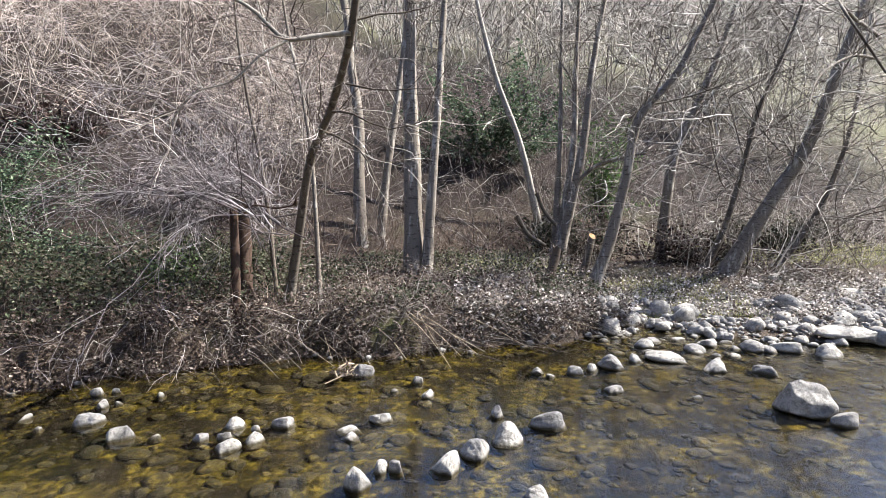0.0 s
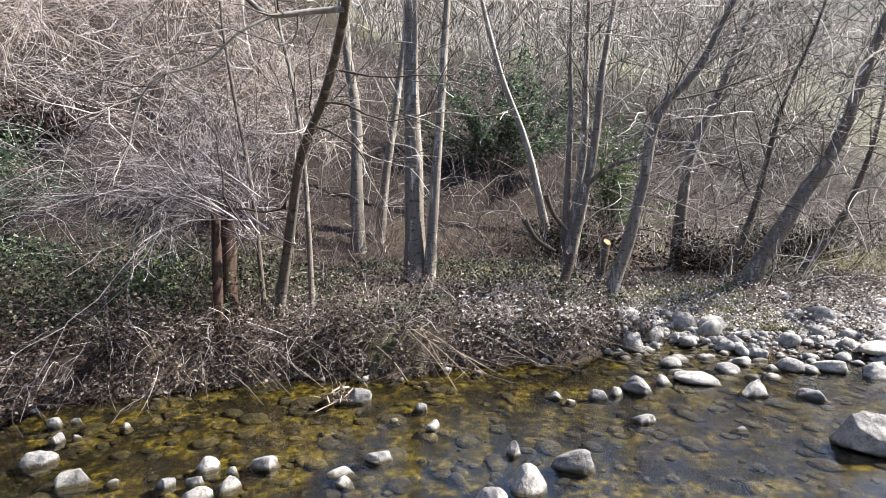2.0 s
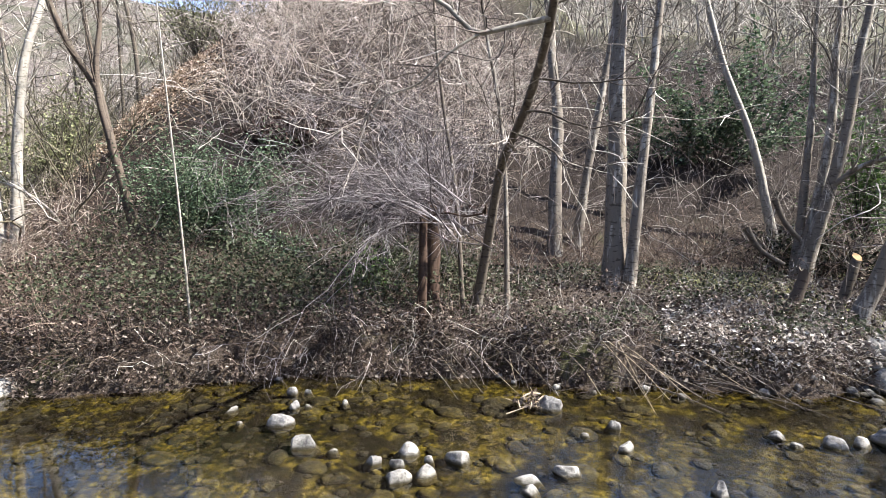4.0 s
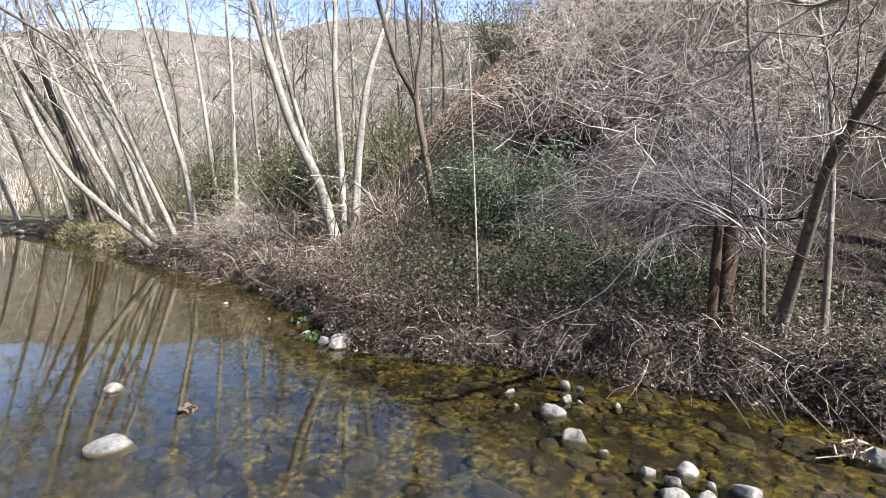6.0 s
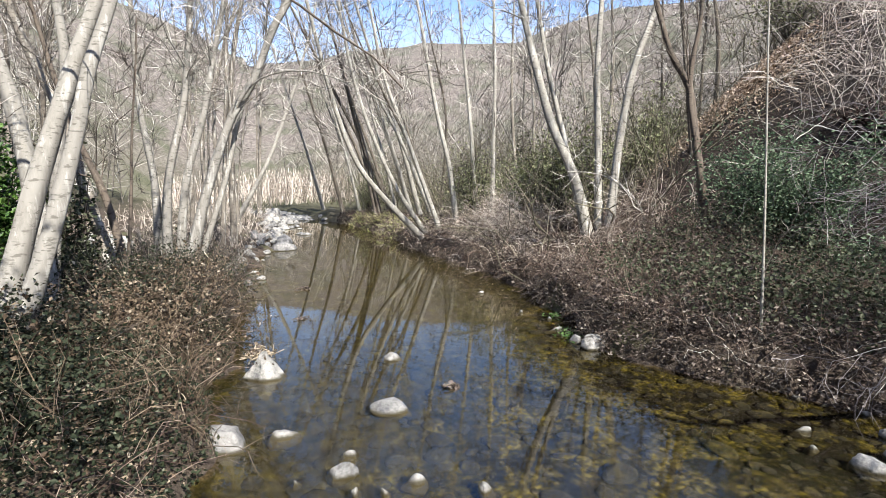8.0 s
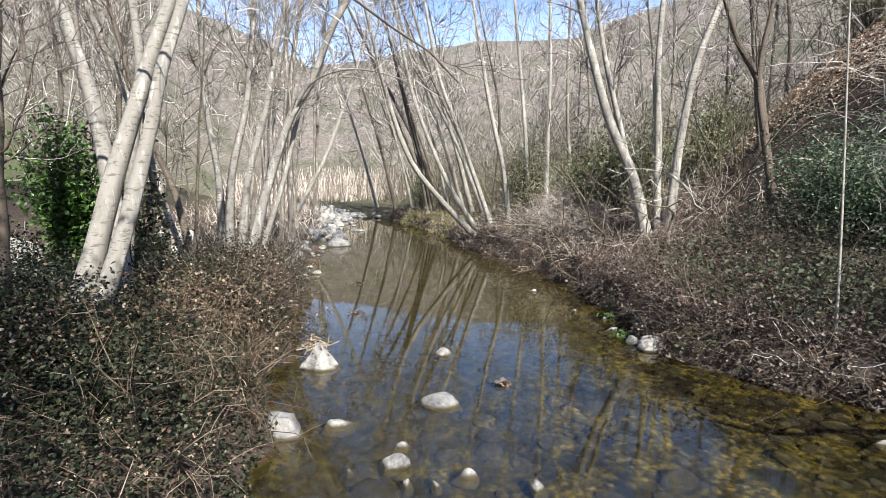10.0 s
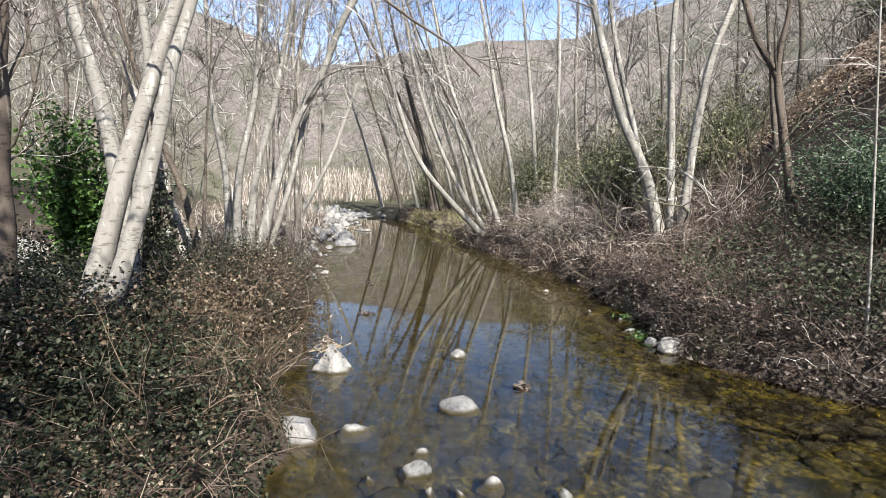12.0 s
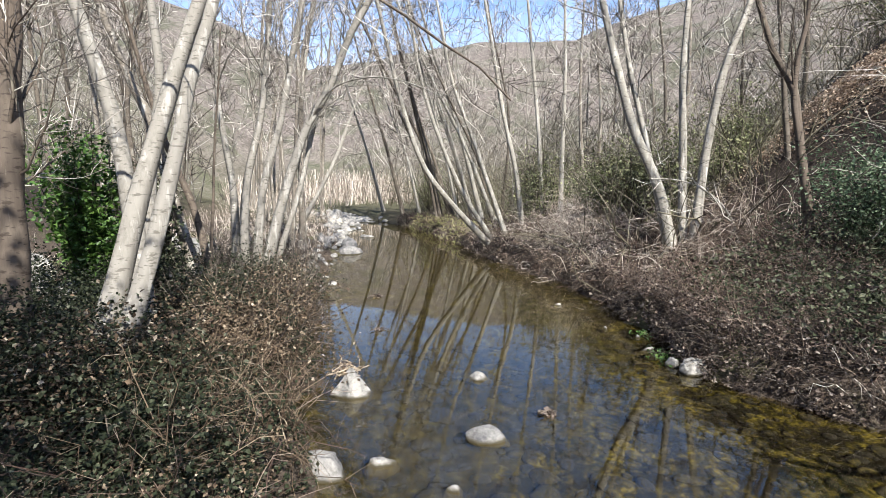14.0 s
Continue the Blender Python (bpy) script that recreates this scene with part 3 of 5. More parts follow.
def river_boulder(x, y, long, wide, above, turn, which, label=""):
    """A stone that stands on the bed and shows above the water by that much."""
    low = float(land(x, y)) - 0.03
    top = max(above * 0.72, low + 0.08) if low < 0 else low + above * 0.75
    ob = new("boulder", STONES[which % 10 if which < 900 else which - 890])
    cut = 1 / max(0.62, math.sqrt(max(0.0, 1 - ((low + top) / (top - low)) ** 2))) if low < 0 < top else 1  # as wide at the water line as it is said to be
    ob.matrix_world = Matrix.LocRotScale((x, y, (low + top) / 2), Euler((0.06 * math.sin(which * 2.3), 0.07 * math.cos(which * 1.7), radians(turn))), (long * cut / 2.05, wide * cut / 2.15, (top - low) / 1.95))
    return tagged(ob, label or "pale grey rounded granite boulder in the stream", "boulder", "stream boulders")


# x, y, length, width, height above water, turn
RIFFLE_STONES = [(-3.56, 5.14, 0.36, 0.27, 0.16, 10), (-3.02, 4.82, 0.30, 0.21, 0.15, 35), (-1.96, 4.6, 0.27, 0.22, 0.14, 0), (-1.76, 4.76, 0.26, 0.22, 0.14, 70), (-2.05, 5.04, 0.27, 0.22, 0.13, 20),
                 (-1.57, 5.1, 0.30, 0.24, 0.14, -10), (-0.99, 6.48, 0.42, 0.30, 0.18, 5), (-0.63, 5.2, 0.25, 0.20, 0.11, 0), (-0.9, 4.98, 0.26, 0.18, 0.07, 15), (-0.86, 4.8, 0.20, 0.16, 0.07, 0),
                 (-0.53, 4.24, 0.20, 0.17, 0.15, 60), (-0.39, 4.24, 0.15, 0.14, 0.12, 0)]
MIDDLE_STONES = [(0.03, 4.26, 0.30, 0.26, 0.19, 30), (0.29, 4.5, 0.36, 0.30, 0.25, -20), (0.6, 4.76, 0.36, 0.32, 0.24, 40), (1.06, 5.12, 0.44, 0.34, 0.20, 0), (-0.68, 4.0, 0.30, 0.28, 0.2, -40),
                 (0.55, 5.3, 0.2, 0.16, 0.13, 80), (3.07, 7.1, 0.64, 0.44, 0.15, -15), (2.2, 6.76, 0.37, 0.3, 0.22, 0), (1.9, 6.66, 0.2, 0.18, 0.14, 30), (1.68, 6.55, 0.25, 0.2, 0.12, 0),
                 (3.49, 6.66, 0.36, 0.3, 0.2, 50), (0.72, 3.85, 0.3, 0.25, 0.16, 10)]
DOWNSTREAM_STONES = [(3.75, 5.4, 0.605, 0.42, 0.46, -25), (4.0, 5.12, 0.30, 0.26, 0.2, 0), (-0.3, 6.22, 0.2, 0.16, 0.1, 0), (-0.18, 5.8, 0.18, 0.15, 0.11, 45), (-0.55, 5.95, 0.1, 0.09, 0.05, 0),
                     (1.2, 6.55, 0.22, 0.15, 0.09, 10), (1.32, 6.42, 0.14, 0.12, 0.07, 0), (4.09, 6.56, 0.36, 0.25, 0.12, -30), (1.95, 5.95, 0.25, 0.2, 0.12, -20), (2.84, 5.75, 0.18, 0.15, 0.07, 0),
                     (5.35, 7.25, 0.5, 0.36, 0.22, 20), (4.95, 7.5, 0.55, 0.36, 0.2, -20)]
BAR_STONES = [(5.83, 9.53, 0.47, 0.36, 0.26, 0), (4.45, 8.68, 0.38, 0.31, 0.22, 20), (5.96, 7.98, 0.4, 0.35, 0.32, 0), (6.35, 7.9, 0.44, 0.36, 0.3, 40), (5.71, 8.3, 0.45, 0.33, 0.2, -10), (7.94, 10.32, 0.68, 0.46, 0.29, 10), (6.56, 8.6, 0.49, 0.37, 0.27, 60), (7.05, 11.23, 0.35, 0.26, 0.22, 0), (6.19, 10.52, 0.4, 0.31, 0.19, 30), (5.45, 7.42, 0.33, 0.26, 0.19, 0), (4.31, 8.01, 0.4, 0.3, 0.16, -30), (3.9, 7.71, 0.3, 0.26, 0.15, 15)]
POOL_STONES = [(-5.85, 1.42, 0.48, 0.44, 0.14, 85), (-7.4, 1.70, 0.36, 0.26, 0.11, 95), (-5.47, 0.29, 0.33, 0.24, 0.10, 80), (-5.4, -0.22, 0.46, 0.36, 0.24, 80),
               (-4.64, 0.78, 0.30, 0.24, 0.15, 60), (-4.92, 0.88, 0.23, 0.16, 0.10, 80), (-4.36, 1.36, 0.22, 0.17, 0.08, 85), (-4.59, 0.43, 0.08, 0.07, 0.04, 0), (-4.31, 0.86, 0.11, 0.09, 0.05, 0), (-4.27, 1.1, 0.09, 0.08, 0.05, 0), (-4.1, 1.88, 0.17, 0.13, 0.06, 0)]
PEAK_STONES = [(-7.17, 0.02, 0.58, 0.44, 0.44, 75)]
POOL_EDGE_STONES = [(-7.15, 4.6, 0.40, 0.34, 0.30, 80), (-7.42, 4.5, 0.24, 0.18, 0.15, 20), (-8.12, 4.48, 0.28, 0.16, 0.07, 100), (-8.77, 4.71, 0.15, 0.12, 0.09, 0), (-9.33, 4.41, 0.13, 0.1, 0.06, 0), (-11.18, 4.26, 0.20, 0.14, 0.07, 80),
                    (-13.3, -1.05, 0.5, 0.4, 0.52, 60), (-14.3, -0.9, 0.35, 0.3, 0.2, 0), (-3.90, 5.87, 0.18, 0.15, 0.12, 0), (-3.64, 5.51, 0.17, 0.15, 0.11, 0), (-3.52, 5.58, 0.10, 0.09, 0.07, 0), (-3.73, 5.92, 0.11, 0.09, 0.07, 30),
                    (-4.24, 5.18, 0.18, 0.13, 0.07, 60), (-3.94, 4.97, 0.13, 0.11, 0.08, 0), (-3.17, 5.79, 0.13, 0.1, 0.07, 0), (-2.71, 4.82, 0.13, 0.09, 0.05, 20), (-2.26, 4.77, 0.20, 0.15, 0.09, 40), (-2.05, 4.8, 0.15, 0.12, 0.1, 0), (-1.8, 4.97, 0.11, 0.09, 0.08, 0)]
number = 0
for rows in (RIFFLE_STONES, MIDDLE_STONES, DOWNSTREAM_STONES, BAR_STONES, POOL_STONES, PEAK_STONES, POOL_EDGE_STONES):
    for x, y, a, b, c, turn in rows:
        number += 1
        big = max(a, b) > 0.38
        label = "large pale granite boulder standing out of the stream" if big else "small pale rounded stone breaking the water surface"
        if rows is BAR_STONES:
            label = "grey rounded boulder lying on the gravel bar"
        if rows is PEAK_STONES:
            label = "white pointed boulder capped with flood sticks"
        if a > 0.6 and c > 0.4:
            label = "largest boulder, pale and angular, with a flat top"
        river_boulder(x, y, a, b, c, turn, 901 if rows is PEAK_STONES else number if c < 0.45 else 900, label)
for i, (x, y, s) in enumerate([(-21.0, 8.4, 0.8), (-22.2, 8.9, 0.6), (-20.2, 9.0, 0.5), (-10.0, -4.3, 0.9), (-10.9, -4.6, 1.0), (-10.6, -5.3, 1.3), (-11.8, -6.0, 1.1), (-10.2, -6.4, 0.8), (-16.5, -4.2, 1.1), (-17.5, -4.9, 1.0), (-15.6, -4.9, 0.8), (-13.0, -5.2, 0.6)]):
    boulder(x, y, s, s * 0.8, s * 0.7, i * 50, 0.2, i, "boulder", "big grey boulder on the stream's wooded bank", "bank boulders")

rng = np.random.default_rng(5)


def between(rng, n, x0, x1, lo=0.02, hi=0.98):
    x = rng.uniform(x0, x1, n)
    f = rng.uniform(lo, hi, n)
    a, b = near_edge(x), far_edge(x)
    return x, a + (b - a) * f


bx, by = between(rng, 1500, -9, 8, 0.03, 0.97)
stones_stuff("bed_cobbles", bx, by, rng.gamma(3, 0.036, 1500) + 0.06, 3, M_BED, "golden brown algae-covered cobbles under the water", sink=0.3, flat=0.5, under=-0.02)
bx, by = between(rng, 2200, -8, 8, 0.03, 0.97)
stones_stuff("bed_gravel", bx, by, rng.gamma(3, 0.014, 2200) + 0.03, 9, M_BED, "dark algae-stained gravel under the water", level=1, sink=0.3, flat=0.6, under=-0.012)
for name, n, a, b, level, label in (("gravel_bar_cobbles", 850, 0.05, 0.05, 2, "pale grey cobbles heaped on the gravel bar"), ("gravel_bar_pebbles", 2000, 0.018, 0.03, 1, "pale grey pebbles between the cobbles of the gravel bar")):
    cx = rng.uniform(2.4, 12, n)
    cy = far_edge(cx) + rng.normal(-0.05, 0.6, n) + 0.55 * step(3.5, 5.5, cx)
    stones_stuff(name, cx, cy, rng.gamma(2.2, a, n) + b, 4, M_ROCK, label, level=level, sink=0.12, flat=0.7)
cx = -12 - 24 * rng.uniform(0, 1, 400) ** 0.7
cy = near_edge(cx) + rng.normal(0.1, 0.25, 400) + step(-13, -18, cx) * rng.uniform(-0.5, 0.9, 400)
stones_stuff("bank_cobbles", cx, cy, (rng.gamma(2.2, 0.055, 400) + 0.07) * (1 + 0.4 * step(-14, -26, cx)), 6, M_ROCK, "pale cobbles along the stream's edge", sink=0.15, flat=0.7)
cx, cy = between(rng, 420, -46, -33, 0, 1)
cx[:120], cy[:120] = rng.normal(-34, 1.2, 120), near_edge(rng.normal(-34, 1.2, 120)) + rng.uniform(-0.6, 1.6, 120)
stones_stuff("riffle_cobbles", cx, cy, rng.gamma(3, 0.07, 420) + 0.12, 7, M_ROCK, "white cobbles breaking a distant riffle", sink=0.15, flat=0.6)
cx = rng.uniform(-6, 3, 60)
cy = far_edge(cx) + rng.normal(-0.15, 0.12, 60)
stones_stuff("edge_pebbles", cx, cy, rng.uniform(0.05, 0.14, 60), 8, M_ROCK, "small pale pebbles at the foot of the bank", sink=0.05, flat=0.8)


# ---- trees ----
def stem(pts, r, ext=0.0, K=26, sides=12, seed=0, end=0.3, flare=0.35, rooted=False):
    """One trunk: a tapered, slightly crooked stem, carried on upwards by ext metres."""
    p = [Vector(q) for q in pts]
    if rooted:
        drop = p[0].z - float(land(p[0].x, p[0].y)) + 0.12
        if drop > 0:
            d = p[0] - p[1]
            p[0] += d * min(drop / max(-d.z, 0.2), 1.5)
            p[0].z = min(p[0].z, float(land(p[0].x, p[0].y)) - 0.1)
    if ext:
        d = (p[-1] - p[-2]).normalized()
        for k in range(1, 4):
            d = (d + Vector((0, 0, 0.12))).normalized()
            p.append(p[-1] + d * ext / 3)
    L = curve_through(p, K)
    rng = np.random.default_rng(seed)
    L[1:-1] += np.cumsum(rng.normal(0, r * 0.05, (K - 2, 3)), 0) * np.sin(np.linspace(0, 3.14, K - 2))[:, None]
    s = np.linspace(0, 1, K)
    R = r * (1 - (1 - end) * s) * (1 + flare * np.exp(-s * 14))
    return L[None], R[None] * (1 + 0.04 * np.sin(s * 40 + seed))


def rough_stem(P, R, seed, sides=14):
    V, F = tubes(P, R, sides)
    K = P.shape[1]
    rng = np.random.default_rng(seed)
    ridge = 1 + 0.07 * np.sin(np.arange(sides) * 2.4 + rng.uniform(0, 6)) + rng.normal(0, 0.025, (K, sides))
    V = V.reshape(K, sides, 3)
    V = P[0][:, None] + (V - P[0][:, None]) * ridge[..., None]
    V = V.reshape(-1, 3)
    return [(V, F), (np.concatenate([V[-sides:], P[0][-1:]]), np.array([[i, (i + 1) % sides, sides] for i in range(sides)]))]


def tree(name, stems, bark, twig_mat, label, seed, limbs=14, limb_len=1.6, lift=0.10, subs=6, twigs=4, lo=0.35, ext=4.0, extra=(), spread=0.9, group="", fine=0.0045, extra_bark=None):
    """A bare tree. stems: (points, radius) each; extra: single drawn branches, (points, radius)."""
    rng = np.random.default_rng(seed)
    base = new(name)
    base.location = stems[0][0][0]
    at = np.array(base.location)
    limb_chunks, twig_chunks, drawn = [], [], []
    for i, (pts, r) in enumerate(stems):
        P, R = stem(pts, r, ext, seed=seed + i, rooted=pts[0][2] < 2.5, flare=0.35 if pts[0][2] < 2.5 else 0.0)
        part("trunk", [(v - at, f) for v, f in rough_stem(P, R, seed + i)], bark, base)
        if not limbs:
            continue
        a, t, ra = along(rng, P, R, limbs, lo, 0.99)
        way = aside(rng, t, spread) + np.array([0, 0, 0.25])
        L = rng.uniform(0.5, 1.15, len(a)) * limb_len
        r1 = np.minimum(ra * 0.38, 0.024) * rng.uniform(0.4, 1, len(a))
        A = shoots(rng, a, way, L, 7, 0.17, lift)
        AR = taper(r1, 7, 0.22)
        limb_chunks += [tubes(A[k:k + 1] - at, AR[k:k + 1], 5) for k in range(len(A))]
        grow_twigs(rng, A, AR, at, twig_chunks, subs, twigs, lift, fine)
    for pts, r in extra:
        P, R = stem(pts, r, 0, 14, seed=seed + 50, end=0.35, flare=0)
        drawn.append(tubes(P - at, R, 8))
        grow_twigs(rng, P, R, at, twig_chunks, subs * 2, twigs, lift, fine)
    if limb_chunks:
        for chunk in limb_chunks:
            part("limb", [chunk], bark, base)
        for chunk in drawn:
            part("limb", [chunk], extra_bark or bark, base)
        tagged(part("crown", twig_chunks, twig_mat, base, "crown of fine bare twigs"), kind="stuff")
    return tagged(base, label, "tree", group)


def grow_twigs(rng, A, AR, at, out, subs, twigs, lift, fine):
    near = fine < 0.0065
    K1, K2 = (7, 4) if near else (5, 3)
    L = np.minimum(np.linalg.norm(A[:, -1] - A[:, 0], axis=1), 1.9)
    b, t, rb = along(rng, A, AR, subs, 0.2, 0.98)
    B = shoots(rng, b, aside(rng, t, 0.75), np.repeat(L, subs) * rng.uniform(0.25, 0.7, len(b)), K1, 0.24, lift * 0.7)
    BR = taper(np.maximum(rb * 0.45, fine * 1.2), K1, 0.35)
    out.append(tubes(B - at, BR, 3))
    if twigs:
        c, t, rc = along(rng, B, BR, twigs, 0.15, 0.98)
        C = shoots(rng, c, aside(rng, t, 0.7), np.repeat(L, subs * twigs) * rng.uniform(0.12, 0.38, len(c)), K2, 0.26, lift * 0.7)
        out.append(tubes(C - at, taper(np.full(len(c), fine), K2, 0.45), 3))


tree("alder_tree", [([(-0.57, 10.52, 0.20), (-0.60, 10.88, 3.19), (-0.64, 11.34, 6.01)], 0.19), ([(-0.34, 10.36, 0.27), (-0.19, 10.62, 2.64), (-0.05, 11.0, 4.64), (0.02, 11.34, 6.01)], 0.10)],
     M_BARK_PALE, M_TWIG_GREY, "tall twin-trunked grey alder on the bank", 11, limbs=16, lo=0.45)
# sunlight is put into the drawn limbs' colour: white bark instead of grey
tree("leaning_willow", [([(-2.39, 8.12, 0.47), (-2.12, 7.86, 1.59), (-1.77, 7.30, 2.71), (-1.30, 6.57, 3.34), (-1.05, 6.01, 3.74), (-0.93, 5.63, 3.88), (-0.81, 5.38, 4.32)], 0.072)],
     M_BARK_GREY, M_TWIG_GREY, "crooked dark willow leaning over the water", 12, limbs=12, lo=0.3, ext=2.0, lift=0.03, extra_bark=M_BARK_WHITE,
     extra=[([(-0.93, 5.63, 3.88), (-1.25, 5.52, 3.82), (-1.50, 5.41, 3.76), (-1.82, 5.45, 4.03), (-2.10, 5.47, 4.19), (-2.6, 5.6, 4.25)], 0.03), ([(-1.50, 5.41, 3.75), (-1.70, 5.28, 3.6), (-1.98, 5.2, 3.33), (-2.3, 5.1, 3.2), (-2.55, 5.1, 2.9)], 0.014)])
tree("sapling", [([(-1.95, 8.37, 0.6), (-2.11, 8.63, 2.94), (-2.27, 8.76, 3.92), (-2.43, 8.84, 4.58), (-2.54, 8.92, 5.24)], 0.04)], M_BARK_PALE, M_TWIG_GREY, "thin pale sapling in the brush", 13, limbs=10, limb_len=1.2, ext=1.5)
tree("sapling", [([(-2.53, 8.05, 0.6), (-2.75, 8.29, 2.58), (-2.96, 8.42, 3.61), (-3.13, 8.54, 4.63), (-3.18, 8.61, 5.14)], 0.035)], M_BARK_GREY, M_TWIG_RED, "thin grey sapling in the brush", 14, limbs=14, limb_len=1.4, ext=1.5)
tree("alder_tree", [([(-1.97, 12.89, 0.6), (-2.02, 13.09, 2.28), (-2.05, 13.31, 4.04), (-2.25, 13.65, 5.17), (-2.42, 14.02, 6.47), (-2.50, 14.17, 6.92)], 0.15)], M_BARK_PALE, M_TWIG_GREY, "grey alder at the foot of the slope", 15)
tree("alder_tree", [([(-1.59, 13.42, 0.7), (-1.40, 13.64, 2.70), (-1.19, 13.82, 4.11), (-1.03, 14.08, 5.39), (-0.90, 14.49, 7.02)], 0.11)], M_BARK_PALE, M_TWIG_GREY, "pale leaning alder at the foot of the slope", 16)
tree("alder_tree", [([(2.74, 13.22, 0.6), (2.88, 13.48, 2.97), (2.94, 13.86, 5.21), (2.99, 14.17, 6.92)], 0.09), ([(2.79, 13.11, 0.6), (3.17, 13.39, 3.11), (3.27, 13.76, 5.19), (3.37, 14.07, 6.89)], 0.11), ([(2.83, 13.01, 0.6), (3.36, 13.21, 3.23), (3.63, 13.55, 5.15), (3.96, 13.86, 6.82)], 0.13)],
     M_BARK_PALE, M_TWIG_GREY, "three-stemmed grey alder behind the clearing", 17, ext=1.0, limbs=9, extra=[([(3.2, 13.1, 2.35), (3.6, 12.9, 2.75), (4.1, 12.7, 2.95), (4.75, 12.6, 3.05)], 0.06)])
tree("alder_tree", [([(2.58, 15.09, 1.6), (2.06, 15.28, 3.67), (1.51, 15.45, 5.08), (1.16, 15.61, 6.33), (0.91, 15.75, 7.42)], 0.10)], M_BARK_WHITE, M_TWIG_GREY, "slanting white alder on the slope", 18)
tree("leaning_alder", [([(2.86, 10.23, 0.3), (3.18, 10.23, 1.24), (3.44, 10.28, 2.42), (3.68, 10.24, 3.67), (4.22, 10.21, 4.27), (4.64, 10.21, 5.07), (4.90, 10.18, 5.65)], 0.115)], M_BARK_PALE, M_TWIG_GREY, "bent grey alder leaning beside a cut stump", 19, ext=1.0, limbs=14)
tree("leaning_alder", [([(6.09, 11.55, 0.3), (6.65, 11.56, 1.33), (7.13, 11.56, 2.18), (7.78, 11.52, 3.48), (8.30, 11.61, 4.99), (8.69, 11.65, 6.12)], 0.17)], M_BARK_PALE, M_TWIG_GREY, "thick alder leaning low over the gravel bar", 20, ext=1.0, limbs=18, limb_len=2.2, lift=-0.02)
tree("leaning_alder", [([(5.84, 12.05, 0.3), (6.29, 12.14, 1.15), (6.61, 12.25, 2.04), (7.12, 12.49, 3.94), (7.89, 12.71, 5.72)], 0.08)], M_BARK_GREY, M_TWIG_GREY, "slim dark alder leaning in the thicket", 21, ext=1.0, limbs=15, limb_len=2.0, lift=-0.02)
tree("alder_tree", [([(5.47, 13.41, 0.6), (5.85, 13.61, 3.26), (6.50, 13.70, 4.78), (7.22, 13.86, 6.82)], 0.14)], M_BARK_PALE, M_TWIG_GREY, "grey slanting alder in the thicket", 22, ext=1.0, limbs=15, limb_len=2.0)
tree("leaning_alder", [([(8.13, 12.89, 0.4), (9.09, 13.02, 1.74), (9.77, 13.22, 3.37), (10.18, 13.48, 5.40)], 0.08)], M_BARK_GREY, M_TWIG_GREY, "slim alder leaning in the thicket", 23, ext=1.0, limbs=10, limb_len=2.0,
     extra=[([(9.0, 11.5, 4.9), (7.2, 9.9, 4.6), (5.76, 8.6, 3.9), (5.29, 7.99, 3.43)], 0.035), ([(9.2, 11.8, 5.4), (7.0, 9.5, 5.1), (5.33, 7.29, 4.41), (5.76, 7.23, 3.80)], 0.04)])
# upstream, wooded bank
tree("forked_tree", [([(-9.10, 8.34, 0.6), (-9.28, 8.20, 2.12), (-9.43, 8.11, 3.14), (-9.62, 7.95, 4.37), (-9.71, 7.72, 4.78), (-9.83, 7.53, 5.40), (-9.92, 7.41, 5.91)], 0.10), ([(-9.44, 8.10, 3.2), (-9.58, 8.02, 4.1), (-9.67, 8.13, 4.94), (-9.71, 8.26, 5.45), (-9.78, 8.33, 6.01)], 0.062)],
     M_BARK_DARK, M_TWIG_DARK, "dark forked tree on the upstream bank", 31, limbs=10, lo=0.5, ext=1.5)
tree("alder_tree", [([(-11.58, 10.05, 1.0), (-11.76, 10.03, 2.57), (-11.98, 9.98, 4.13), (-12.20, 9.91, 5.69)], 0.08)], M_BARK_GREY, M_TWIG_GREY, "grey alder behind the forked tree", 32)
tree("alder_tree", [([(-11.82, 7.27, 0.8), (-12.07, 6.89, 2.57), (-12.25, 6.53, 3.46), (-12.52, 6.11, 5.00), (-12.76, 5.83, 6.41)], 0.125), ([(-12.03, 7.29, 0.9), (-12.43, 6.76, 3.61), (-12.67, 6.47, 5.04), (-12.89, 6.30, 6.47)], 0.08),
                    ([(-12.08, 7.65, 0.9), (-12.43, 7.75, 3.23), (-12.68, 7.82, 5.22), (-12.84, 7.95, 6.54)], 0.10), ([(-11.87, 7.75, 0.9), (-11.94, 8.10, 3.84), (-11.87, 8.30, 5.06), (-11.95, 8.80, 6.31)], 0.11)],
     M_BARK_WHITE, M_TWIG_GREY, "white-barked alder clump splayed from one foot", 33, limbs=15, limb_len=1.8, lo=0.35, fine=0.0065, extra=[([(-11.13, 8.43, 1.0), (-11.26, 8.14, 1.88), (-11.45, 7.48, 2.46), (-11.55, 6.93, 2.60), (-11.63, 6.50, 2.61)], 0.03)])
tree("sapling", [([(-5.50, 5.93, 0.35), (-5.62, 5.99, 1.69), (-5.83, 6.09, 3.43), (-6.01, 6.17, 5.01)], 0.017)], M_BARK_WHITE, M_TWIG_GREY, "slim pale sapling on the bank", 34, limbs=12, limb_len=1.0, lo=0.15, ext=1.5, lift=0.0, subs=3, twigs=2)
